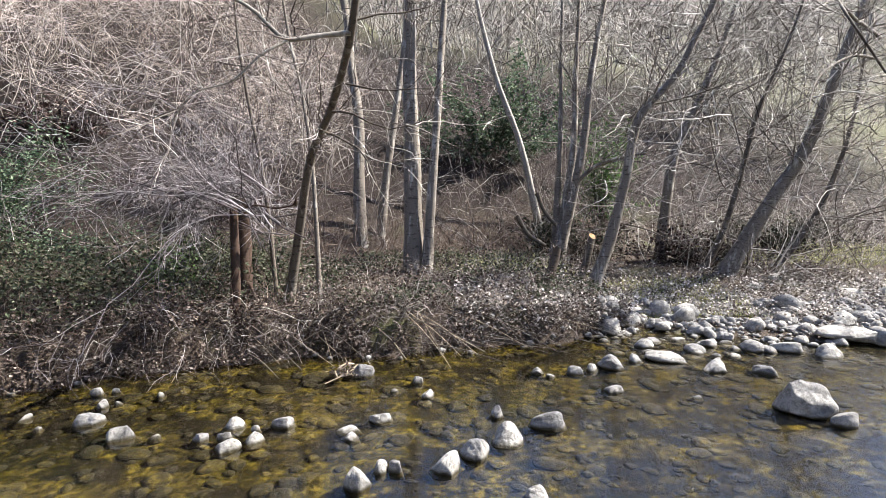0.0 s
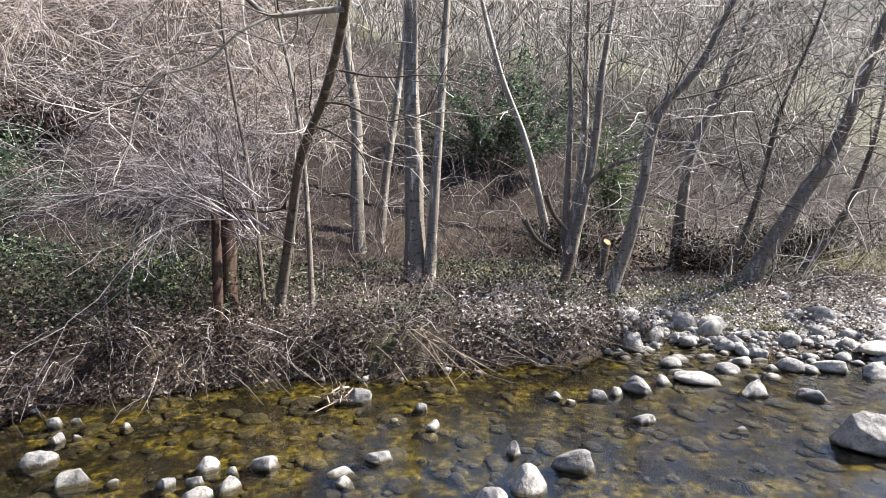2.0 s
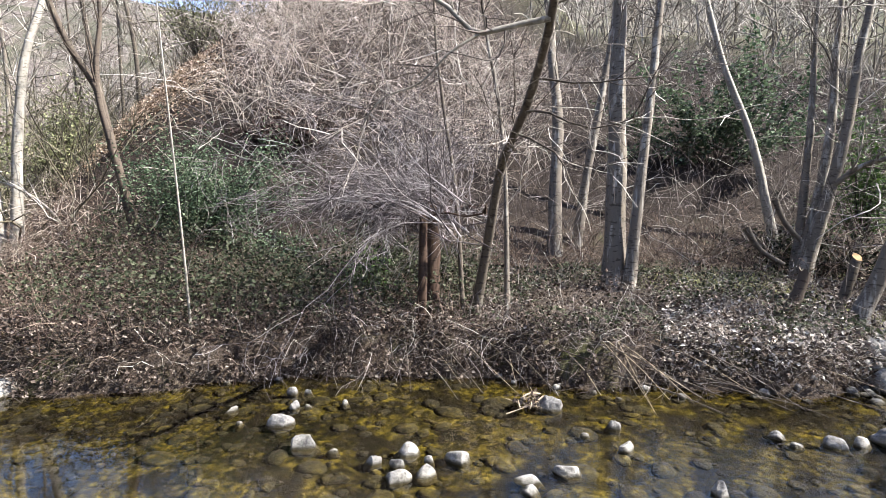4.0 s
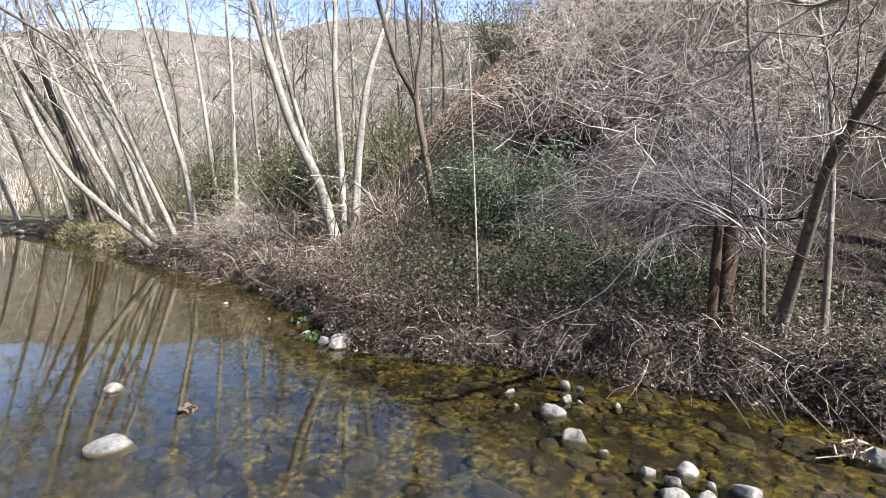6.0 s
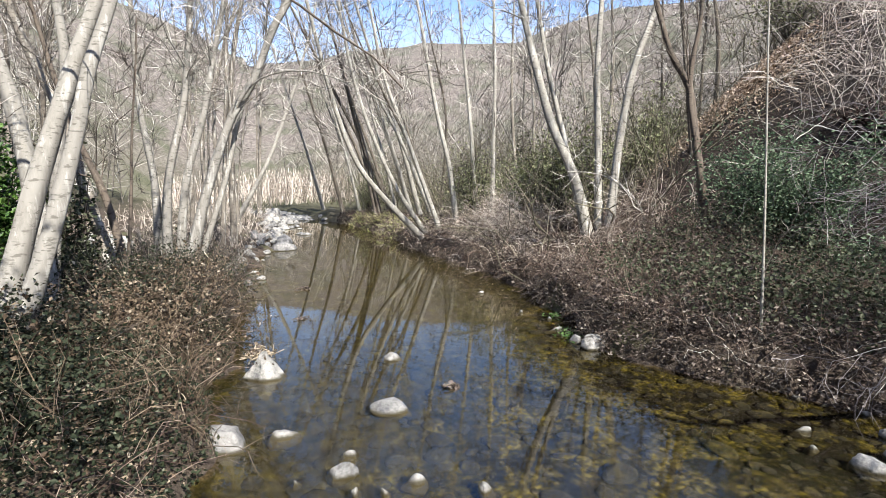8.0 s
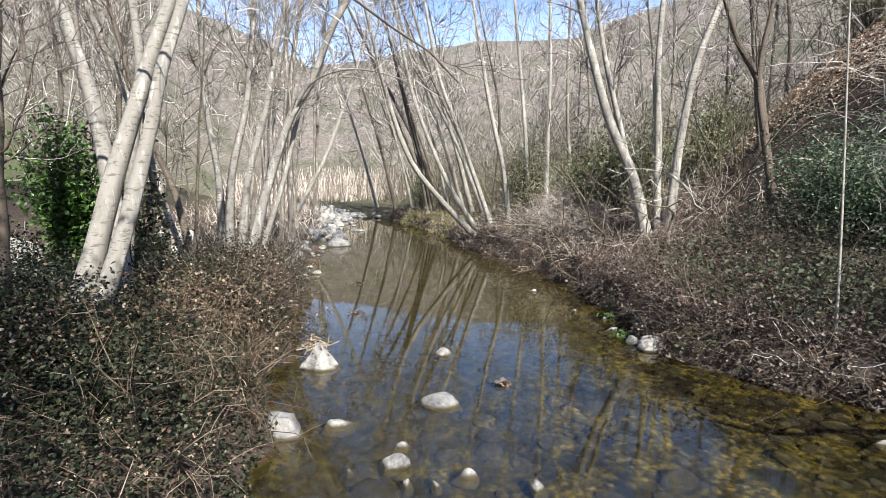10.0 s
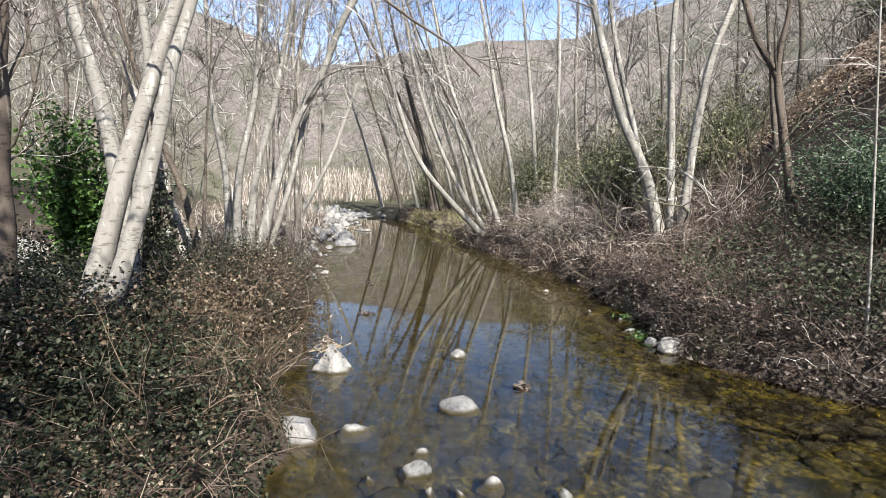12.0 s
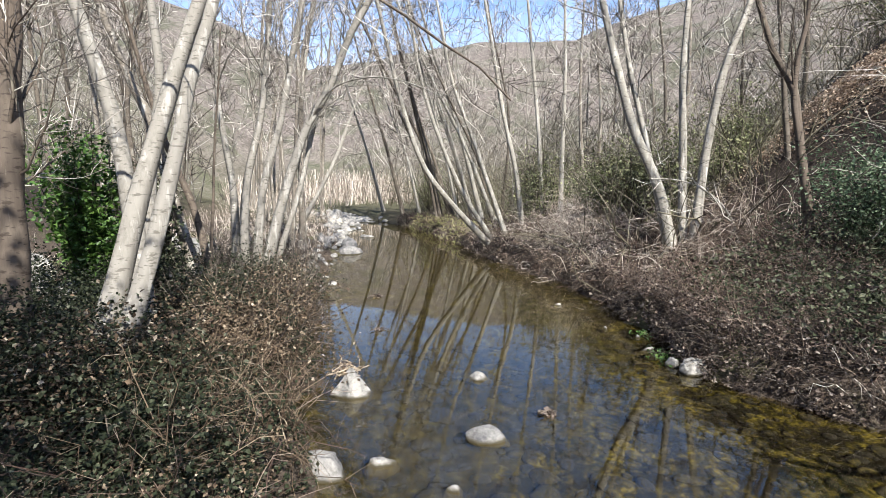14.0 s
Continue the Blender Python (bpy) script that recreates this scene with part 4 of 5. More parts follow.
tree("leaning_alder", [([(-18.85, 4.87, 0.25), (-18.30, 3.56, 1.53), (-17.83, 2.46, 2.82), (-17.52, 1.65, 4.87), (-17.33, 1.19, 6.62)], 0.10), ([(-19.13, 5.06, 0.3), (-18.84, 3.85, 2.09), (-18.68, 3.05, 3.78), (-18.55, 2.38, 5.74), (-18.34, 2.01, 7.59)], 0.08)],
     M_BARK_WHITE, M_TWIG_GREY, "white alder leaning far over the pool", 35, limbs=16, limb_len=2.0, fine=0.008, group="upstream alders")
for i, (pts, r) in enumerate([
        ([(-19.17, 5.57, 0.3), (-19.23, 4.84, 2.38), (-19.20, 4.31, 3.83), (-19.40, 3.55, 5.94), (-19.72, 3.21, 7.86)], 0.09),
        ([(-19.78, 6.30, 0.4), (-20.08, 6.12, 2.69), (-20.49, 5.65, 5.18), (-20.89, 5.29, 7.68), (-21.08, 5.11, 8.93)], 0.10),
        ([(-19.68, 7.05, 0.4), (-20.08, 6.97, 3.73), (-20.47, 6.82, 6.43), (-20.83, 6.66, 8.93)], 0.09),
        ([(-18.61, 7.26, 0.4), (-18.98, 7.42, 3.66), (-19.27, 7.57, 6.03), (-19.61, 7.63, 8.60)], 0.09)]):
    tree("alder_tree", [(pts, r)], M_BARK_WHITE, M_TWIG_GREY, "white-barked alder on the upstream bank", 40 + i, limbs=22, limb_len=2.0, lo=0.3, group="upstream alders", subs=5, twigs=3, fine=0.008)
rng = np.random.default_rng(77)
for i in range(16):  # the dark grove that leans over the stream
    x = rng.uniform(-37, -25)
    y = far_edge(x) + rng.uniform(0.6, 4.0)
    z, h, s = float(land(x, y)), rng.uniform(8, 12), rng.uniform(0.25, 0.55)
    pts = [(x, y, z - 0.1), (x + 0.2, y - 0.28 * s * h, z + 0.33 * h), (x + 0.1, y - 0.6 * s * h, z + 0.66 * h), (x, y - s * h * 0.9, z + h)]
    tree("leaning_alder", [(pts, rng.uniform(0.07, 0.13))], M_BARK_GREY if i % 2 else M_BARK_WHITE, M_TWIG_GREY, "slender alder leaning over the stream upstream", 60 + i, limbs=13, limb_len=2.2, subs=4, twigs=3, group="upstream grove", fine=0.011, ext=2)
for i in range(14):  # pale stems along the opposite bank
    x = rng.uniform(-44, -19)
    y = near_edge(x) - rng.uniform(0.8, 4.5)
    z, h = float(land(x, y)), rng.uniform(8, 12)
    pts = [(x, y, z - 0.1), (x, y + rng.uniform(-0.2, 0.5), z + 0.5 * h), (x, y + rng.uniform(-0.3, 1.6), z + h)]
    tree("alder_tree", [(pts, rng.uniform(0.06, 0.12))], M_BARK_PALE, M_TWIG_GREY, "slender pale alder along the stream", 90 + i, limbs=14, limb_len=2.2, subs=4, twigs=3, group="opposite grove", fine=0.011, ext=2)
for i in range(12):  # scattered alders behind the upstream bank
    x = rng.uniform(-36, -14)
    y = far_edge(x) + rng.uniform(4.5, 14)
    z, h = float(land(x, y)), rng.uniform(8, 12.5)
    pts = [(x, y, z - 0.1), (x + rng.uniform(-0.4, 0.4), y + rng.uniform(-0.4, 0.4), z + 0.5 * h), (x + rng.uniform(-0.8, 0.8), y + rng.uniform(-0.9, 0.5), z + h)]
    tree("alder_tree", [(pts, rng.uniform(0.06, 0.12))], M_BARK_PALE if i % 2 else M_BARK_GREY, M_TWIG_GREY, "bare alder in the upstream wood", 140 + i, limbs=18, limb_len=2.3, subs=5, twigs=3, group="upstream wood", fine=0.011, ext=2)
for i in range(9):  # trees beyond the bramble bank
    x = rng.uniform(-30, -13)
    y = -6 - rng.uniform(0, 9)
    z, h = float(land(x, y)), rng.uniform(8, 12.5)
    pts = [(x, y, z - 0.1), (x + rng.uniform(-0.4, 0.4), y + rng.uniform(-0.4, 0.4), z + 0.5 * h), (x + rng.uniform(-0.8, 0.8), y + rng.uniform(-0.5, 0.9), z + h)]
    tree("alder_tree", [(pts, rng.uniform(0.06, 0.12))], M_BARK_PALE if i % 2 else M_BARK_GREY, M_TWIG_GREY, "bare alder beyond the bramble bank", 160 + i, limbs=18, limb_len=2.3, subs=5, twigs=3, group="opposite wood", fine=0.011, ext=2)
# the bank with the brambles
tree("alder_tree", [([(-6.38, -2.54, 0.45), (-6.82, -2.30, 1.72), (-7.10, -2.15, 2.53), (-7.42, -1.97, 3.39), (-7.82, -1.65, 4.54)], 0.13), ([(-6.35, -2.32, 0.6), (-6.63, -2.00, 1.69), (-6.80, -1.86, 2.34), (-6.96, -1.74, 2.90), (-7.13, -1.66, 3.53), (-7.41, -1.46, 4.40)], 0.098),
                    ([(-7.9, -2.5, 0.6), (-8.54, -2.84, 2.49), (-8.66, -2.98, 3.25), (-8.77, -3.15, 3.86), (-8.94, -3.43, 4.77)], 0.13), ([(-8.9, -2.9, 0.6), (-9.34, -2.71, 3.33), (-9.42, -2.64, 4.00), (-9.57, -2.74, 5.00)], 0.09)],
     M_BARK_SILVER, M_TWIG_GREY, "smooth grey alder with four splayed trunks", 110, limbs=9, lo=0.55, ext=3.5)
tree("alder_tree", [([(-11.0, -2.7, 0.8), (-11.25, -3.05, 1.91), (-11.59, -3.58, 3.78), (-11.79, -4.03, 4.72), (-11.97, -4.37, 5.65)], 0.11)], M_BARK_PALE, M_TWIG_GREY, "pale alder leaning away from the stream", 111, lo=0.5)
tree("alder_tree", [([(-9.9, -2.15, 0.6), (-10.19, -2.52, 2.24), (-10.34, -2.83, 2.99), (-10.51, -3.13, 3.92)], 0.07)], M_BARK_DARK, M_TWIG_DARK, "dark slanting stem in the undergrowth", 112, ext=2)
# dark bark gives this grey trunk its shade by colour
tree("alder_tree", [([(-6.5, -3.25, 0.5), (-6.66, -3.22, 2.14), (-6.80, -3.22, 3.25), (-6.95, -3.22, 4.35)], 0.165)], M_BARK_DARK, M_TWIG_GREY, "thick grey trunk on the bramble bank, darkened for shade", 113, lo=0.25, limbs=18, limb_len=2.2, ext=3,
     extra=[([(-6.95, -3.22, 4.5), (-6.4, -1.5, 4.7), (-5.87, 0.45, 4.17), (-5.76, 0.86, 3.86), (-5.67, 1.22, 3.63), (-5.58, 1.52, 3.31)], 0.025)])
tree("alder_tree", [([(-13.60, -2.56, 0.5), (-13.83, -2.61, 2.57), (-14.03, -2.82, 3.87), (-14.30, -2.93, 5.69)], 0.095), ([(-13.46, -2.34, 0.5), (-13.66, -2.24, 2.57), (-13.81, -1.89, 4.12), (-13.99, -1.73, 5.67), (-14.09, -1.68, 6.44)], 0.105),
                    ([(-13.32, -2.06, 0.5), (-13.49, -1.84, 2.57), (-13.62, -1.43, 3.98), (-13.73, -1.21, 5.13), (-13.86, -0.93, 6.41)], 0.095), ([(-13.08, -1.84, 0.5), (-13.18, -1.37, 2.31), (-13.19, -0.83, 3.81), (-13.12, -0.31, 4.67), (-13.08, 0.09, 5.63), (-13.00, 0.59, 6.46)], 0.125),
                    ([(-13.57, -1.73, 0.5), (-13.67, -1.04, 2.57), (-13.81, -0.69, 4.02), (-13.90, -0.07, 5.46)], 0.075)],
     M_BARK_SILVER, M_TWIG_GREY, "many-stemmed silvery alder beside the stream", 114, limbs=22, lo=0.25, limb_len=2.0, fine=0.006, extra=[([(-13.19, -0.83, 3.81), (-12.78, -0.29, 4.49), (-12.28, 0.43, 4.67), (-11.72, 1.21, 4.50), (-11.27, 1.83, 4.18)], 0.025)])
tree("sapling", [([(-12.0, -2.75, 0.6), (-12.25, -2.66, 2.20), (-12.39, -2.61, 3.35), (-12.55, -2.51, 4.61)], 0.04)], M_BARK_DARK, M_TWIG_DARK, "thin dark sapling in the undergrowth", 115, limbs=10, limb_len=1.0, ext=1)
tree("leaning_alder", [([(-26.27, -2.41, 0.2), (-26.32, -1.40, 1.98), (-26.40, -0.59, 3.55), (-26.53, 0.10, 5.37), (-26.63, 0.57, 6.67)], 0.11)], M_BARK_WHITE, M_TWIG_GREY, "white alder slanting out of the bank", 116, lo=0.5, fine=0.009)


# ---- stumps and dead wood ----
def dead_stem(name, pieces, bark, label, category="stump", cut=None, seed=0):
    base = new(name)
    at = np.array(pieces[0][0][0])
    base.location = at
    for i, (pts, r) in enumerate(pieces):
        P, R = stem(pts, r, 0, 14, seed=seed + i, end=0.75, flare=0.3)
        chunks = [(v - at, f) for v, f in rough_stem(P, R, seed + i)]
        if name == "broken_stump":  # splintered top
            (v, f), (w, g) = chunks
            torn = np.random.default_rng(seed + 9 + i).uniform(-0.05, 0.14, 14)
            v[-14:, 2] += torn
            w[:14, 2] += torn
        if cut:  # the saw went in on a slant
            (v, f), (w, g) = chunks
            v[-14:, 2] += 0.9 * (v[-14:, 1] - v[-14:, 1].mean())
            w[:14, 2] = v[-14:, 2]
            part("trunk", chunks[:1], bark, base)
            part("cut_face", [(chunks[1][0] + np.array([0, 0, 0.004]), chunks[1][1])], cut, base, "pale freshly sawn face")
        else:
            part("trunk", chunks, bark, base)
    return tagged(base, label, category)


dead_stem("broken_stump", [([(-2.90, 7.75, 0.5), (-2.94, 7.83, 1.34), (-2.95, 7.92, 2.06)], 0.125), ([(-2.86, 7.25, 0.35), (-2.87, 7.36, 1.35), (-2.88, 7.42, 1.93)], 0.07), ([(-2.95, 7.75, 2.0), (-2.68, 7.72, 2.06), (-2.4, 7.76, 2.02), (-2.09, 7.72, 2.07)], 0.015)], M_ROT, "rotten reddish-brown broken stump on the bank", seed=3)
dead_stem("sawn_stump", [([(2.65, 10.44, 0.3), (2.85, 10.51, 0.98), (2.94, 10.55, 1.33)], 0.085)], M_BARK_GREY, "slanting sawn stump with an orange cut face", cut=M_CUT, seed=4)
dead_stem("broken_stump", [([(1.75, 9.43, 0.3), (1.93, 9.48, 0.81), (2.03, 9.52, 1.16)], 0.10)], M_BARK_DARK, "dark slanting broken stump on the bank", seed=5)
dead_stem("fallen_log", [([(1.65, 12.00, 1.63), (1.90, 11.95, 1.23), (2.28, 11.92, 0.98)], 0.055), ([(2.13, 12.26, 2.14), (2.28, 12.22, 1.78), (2.57, 12.17, 1.40)], 0.05)], M_BARK_GREY, "forked dead log lying in the clearing", "log", seed=6)
dead_stem("driftwood", [([(-7.35, 5.05, 0.15), (-7.3, 5.25, 0.45), (-7.55, 5.35, 0.72)], 0.03)], M_BARK_GREY, "grey driftwood branch sticking out of the bank", "driftwood", seed=7)
rng = np.random.default_rng(21)
for i in range(96):  # the tangle of sticks that slides into the water
    x = rng.uniform(-3.2, 1.6)
    y = far_edge(x) + rng.uniform(0.0, 0.9)
    L, a = rng.uniform(0.5, 1.6), rng.uniform(-1.3, 0.4) if i % 4 else rng.uniform(2.2, 4.0)
    x2, y2 = x + L * math.cos(a), y + L * math.sin(a) * 0.6
    pts = [(x, y, float(land(x, y)) + 0.05), ((x + x2) / 2, (y + y2) / 2, (float(land(x, y)) + max(0, float(land(x2, y2)))) / 2 + rng.uniform(0.03, 0.12)), (x2, y2, max(0.0, float(land(x2, y2))) + 0.03)]
    P, R = stem(pts, rng.uniform(0.004, 0.011), 0, 10, seed=i, end=0.4, flare=0)
    st = new("stick", mesh_of("stick", [tubes(P, R, 6)], M_DRIFT if i % 3 == 0 else M_BARK_GREY))
    tagged(st, "bleached dead stick on the bank's edge", "stick", "bank sticks")


def leaves(seed, c, size, droop=0.3):
    """Small folded pointed leaves round the places c."""
    rng = np.random.default_rng(seed)
    n = len(c)
    t = unit(rng.normal(0, 1, (n, 3)) * np.array([1, 1, 0.6]) - np.array([0, 0, droop]))
    u = unit(np.cross(t, rng.normal(0, 1, (n, 3)) * 0.5 + np.array([0, 0, 1.0])))
    w = np.cross(u, t)
    s = (size * rng.uniform(0.6, 1.4, n))[:, None]
    V = np.stack([c - t * s * 0.5, c + u * s * 0.36 + w * s * 0.12, c + t * s * 0.55, c - u * s * 0.36 + w * s * 0.12], 1)
    F = np.arange(n * 4).reshape(-1, 4)
    return V.reshape(-1, 3), F


def debris(x, y, z, n, size, seed, label, wood=None):
    """Flood debris: bits of stick lodged on a stone, each a part."""
    rng = np.random.default_rng(seed)
    base = new("flood_debris")
    base.location = (x, y, z)
    for i in range(n):
        c = rng.normal(0, size * 0.25, 3) * np.array([1, 1, 0.35])
        d = unit(rng.normal(0, 1, 3) * np.array([1, 1, 0.35])) * size * rng.uniform(0.3, 0.8)
        P, R = stem([tuple(c - d), tuple(c + rng.normal(0, 0.03, 3)), tuple(c + d)], rng.uniform(0.004, 0.014), 0, 7, seed=seed + i, end=0.6, flare=0)
        part("stick", [tubes(P, R, 5)], wood or M_DRIFT, base)
    q = rng.normal(0, size * 0.3, (60, 3)) * np.array([1, 1, 0.4])
    tagged(part("leaf_litter", [leaves(seed, q, 0.06)], M_LEAF_DEAD, base, smooth=False), kind="stuff")
    return tagged(base, label, "debris")


debris(-7.45, -0.02, 0.2, 20, 0.30, 500, "bleached sticks and bark lodged on a boulder")
debris(-1.22, 6.42, 0.08, 14, 0.28, 510, "dead leaves and twigs caught against a stone")
debris(-6.95, 5.1, 0.25, 16, 0.32, 520, "withered twigs caught behind a white stone")
debris(-6.2, 2.2, 0.0, 6, 0.16, 530, "dark twig snagged in the still pool", M_BARK_DARK)
debris(-9.9, 0.5, 0.0, 7, 0.22, 540, "dark branch snagged in the still pool", M_BARK_DARK)
debris(-12.6, 0.6, 0.0, 6, 0.22, 550, "dark branch snagged in the still pool", M_BARK_DARK)

# ---- brush, leaves and far woods ----
def stuff(name, chunks, material, label, category, smooth=True):
    return tagged(new(name, mesh_of(name, chunks, material, smooth)), label, category, kind="stuff")


def on_land(x, y, dz=-0.03):
    return np.stack([x, y, land(x, y) + dz], -1)


def brush(seed, x, y, height, r, K=5, wander=0.34, lift=-0.05, tilt=0.6, lean=(0, 0), side=3):
    """Arching stems with side twigs, rooted at x, y."""
    rng = np.random.default_rng(seed)
    n = len(x)
    way = np.stack([rng.normal(lean[0], tilt, n), rng.normal(lean[1], tilt, n), np.ones(n)], -1)
    A = shoots(rng, on_land(x, y), way, height * rng.uniform(0.5, 1.3, n), K, wander, lift)
    AR = taper(r * rng.uniform(0.6, 1.4, n), K, 0.4)
    out = [tubes(A, AR, 3)]
    if side:
        b, t, rb = along(rng, A, AR, side, 0.25, 0.98)
        L = np.repeat(np.linalg.norm(A[:, -1] - A[:, 0], axis=1), side) * rng.uniform(0.2, 0.5, len(b))
        out.append(tubes(shoots(rng, b, aside(rng, t, 0.8), L, 3, wander, lift), taper(rb * 0.75, 3, 0.5), 3))
    return out


def far_bank(rng, n, x0, x1, d0, d1, pow=1.0):
    x = rng.uniform(x0, x1, n)
    return x, far_edge(x) + d0 + (d1 - d0) * rng.uniform(0, 1, n) ** pow


def near_bank(rng, n, x0, x1, d0, d1, pow=1.0):
    x = rng.uniform(x0, x1, n)
    return x, near_edge(x) - d0 - (d1 - d0) * rng.uniform(0, 1, n) ** pow


def wooded(x, y):
    """False on the bare flank that keeps its leaf litter."""
    return ~((np.abs(x + 12.7) < 1.9) & (np.abs(y - 12.0) < 1.7))


rng = np.random.default_rng(300)
# slope thicket
x = rng.uniform(-8.5, 19, 3100)
y = np.interp(x, *HILL_FOOT.T) + rng.uniform(-1.3, 12, 3100) + 0.8 * step(-5, -7, x)
stuff("slope_thicket", brush(301, x, y, 1.9, 0.0065, K=6, wander=0.42), M_TWIG_RED, "dense plum-grey leafless thicket on the slope", "brush")
x = rng.uniform(-10.5, 19, 1700)
y = np.interp(x, *HILL_FOOT.T) + rng.uniform(-1.3, 13, 1700) + 0.8 * step(-5, -7, x)
stuff("slope_canes", brush(302, x, y, 2.4, 0.0068, K=7, lift=-0.16, wander=0.28), M_TWIG_GREY, "pale arching dead canes over the slope thicket", "brush")
x = rng.uniform(-13, -3, 1300)
y = np.interp(x, *HILL_FOOT.T) + rng.uniform(2.5, 12, 1300)
clear = wooded(x, y)
x, y = x[clear], y[clear]
stuff("drooping_canes", brush(318, x, y, 2.0, 0.006, K=7, lift=-0.24, wander=0.22, side=4), M_TWIG_TAN, "pale tan canes drooping down the slope", "brush")
x = rng.uniform(-34, -11, 1500)
y = np.interp(x, *HILL_FOOT.T) + rng.uniform(-3, 26, 1500)
clear = wooded(x, y)
x, y = x[clear], y[clear]
stuff("hillside_scrub", brush(319, x, y, 2.4, 0.02, tilt=0.6, side=5), M_TWIG_OLIVE, "grey-brown scrub on the upstream hillside", "brush")
x = rng.uniform(-12, -4.5, 950)
y = np.interp(x, *HILL_FOOT.T) + rng.uniform(3.2, 9.5, 950)
clear = wooded(x, y)
x, y = x[clear], y[clear]
stuff("pale_canes", brush(332, x, y, 2.2, 0.0055, K=7, lift=-0.22, wander=0.2, side=4), M_TWIG_PALE, "pale pinkish dead canes on the upper slope", "brush")
# arching bush by the stump
n = 38
c0 = np.stack([rng.normal(-2.75, 0.4, n), rng.normal(7.7, 0.3, n), rng.uniform(1.5, 2.3, n)], -1)
way = np.stack([rng.normal(-0.95, 0.5, n), rng.normal(0.0, 0.45, n), rng.normal(0.8, 0.4, n)], -1)
A = shoots(rng, c0, way, rng.uniform(1.4, 3.4, n), 11, 0.22, -0.10)
AR = taper(rng.uniform(0.006, 0.012, n), 11, 0.25)
b, t, rb = along(rng, A, AR, 13, 0.12, 0.98)
B = shoots(rng, b, aside(rng, t, 0.65), rng.uniform(0.4, 1.3, len(b)), 7, 0.26, -0.05)
BR = taper(np.maximum(rb * 0.45, 0.0036), 7, 0.5)
c, t, rc = along(rng, B, BR, 5, 0.1, 0.98)
C = shoots(rng, c, aside(rng, t, 0.5), rng.uniform(0.2, 0.6, len(c)), 4, 0.28, -0.05)
stuff("arching_bush", [tubes(A, AR, 5), tubes(B, BR, 3), tubes(C, taper(np.full(len(c), 0.0034), 4, 0.6), 3)], M_TWIG_LILAC, "leafless bush with long arching plum-grey twigs", "bush")
# right-hand willow curtain
n = 620
c0 = np.stack([rng.uniform(3.6, 13.5, n), rng.uniform(10.4, 14.4, n), rng.uniform(1.5, 6.6, n)], -1)
way = np.stack([rng.normal(-0.5, 0.6, n), rng.normal(-0.35, 0.5, n), rng.normal(0.1, 0.4, n)], -1)
A = shoots(rng, c0, way, rng.uniform(1.0, 2.6, n), 8, 0.22, -0.07)
AR = taper(rng.uniform(0.007, 0.014, n), 8, 0.35)
b, t, rb = along(rng, A, AR, 5, 0.1, 0.98)
B = shoots(rng, b, aside(rng, t, 0.6), rng.uniform(0.3, 0.8, len(b)), 5, 0.24, -0.06)
stuff("willow_twigs", [tubes(A, AR, 4), tubes(B, taper(rb * 0.6, 5, 0.5), 3)], M_TWIG_GREY, "curtain of drooping brown-grey willow twigs", "willow")
x = rng.uniform(5.5, 24, 900)
y = far_edge(x) + 3.2 + (np.interp(x, *HILL_FOOT.T) + 1 - far_edge(x) - 3.2) * rng.uniform(0, 1, 900)
stuff("flat_thicket", brush(327, x, y, 2.0, 0.0075, K=6, wander=0.36, lift=-0.08, side=4), M_TWIG_GREY, "grey leafless thicket on the flat below the slope", "brush")
x = rng.uniform(-4.5, 4.5, 450)
y = np.interp(x, *HILL_FOOT.T) + rng.uniform(-1.6, 0.8, 450)
stuff("foot_canes", brush(333, x, y, 1.3, 0.006, K=6, tilt=0.4, lift=-0.16, wander=0.28, side=4), M_STEM_RED, "brown dead canes hanging at the foot of the slope", "brush")
# bank brambles and stems
x, y = far_bank(rng, 2300, -22, -3.6, -0.08, 0.9)
stuff("overhanging_twigs", brush(328, x, y, 0.55, 0.0045, K=5, tilt=0.9, lift=-0.28, lean=(0, -0.6)), M_TWIG_DARK, "dark dead twigs matted over the bank's edge", "brambles")
x, y = near_bank(rng, 1000, -13, -4.6, 0.0, 1.3)
stuff("dry_bank_brush", brush(329, x, y, 0.85, 0.006, K=5, tilt=0.5, lift=-0.12, side=4), M_FERN, "sunlit tan-brown dry brush beside the water", "brush")
x, y = far_bank(rng, 700, -19, -9.5, 1.3, 3.4)
stuff("alder_foot_brush", brush(331, x, y, 0.8, 0.007, K=5, tilt=0.7, lift=-0.14, side=4), M_STEM_RED, "brown dead brush round the feet of the alders", "brush")
x, y = near_bank(rng, 900, -16, -8, 0.1, 2.4)
stuff("bank_thicket", brush(330, x, y, 0.95, 0.008, K=5, tilt=0.5, lift=-0.06, side=4), M_TWIG_DARK, "dark leafless thicket at the alders' feet", "brush")
x, y = far_bank(rng, 1500, -20, -3.6, 0.0, 4.0)
stuff("dark_brambles", brush(309, x, y, 0.55, 0.0045, tilt=0.9, lift=-0.15), M_STEM_RED, "dark red-brown brambles along the bank", "brambles")
x, y = far_bank(rng, 1300, -6, 3.5, -0.05, 4.0)
stuff("bank_brambles", brush(303, x, y, 0.55, 0.0042, tilt=0.9, lift=-0.15), M_TWIG_GREY, "tangled grey dead brambles along the bank", "brambles")
x, y = far_bank(rng, 1200, -4.2, 3.0, 0.0, 1.0)
stuff("bank_tangle", brush(316, x, y, 0.7, 0.0038, K=6, tilt=0.9, lift=-0.3, lean=(0.1, -0.6)), M_TWIG_RED, "tangle of grey dead stems hanging over the water", "brambles")
x, y = far_bank(rng, 1200, -11.0, -2.3, 0.1, 3.2)
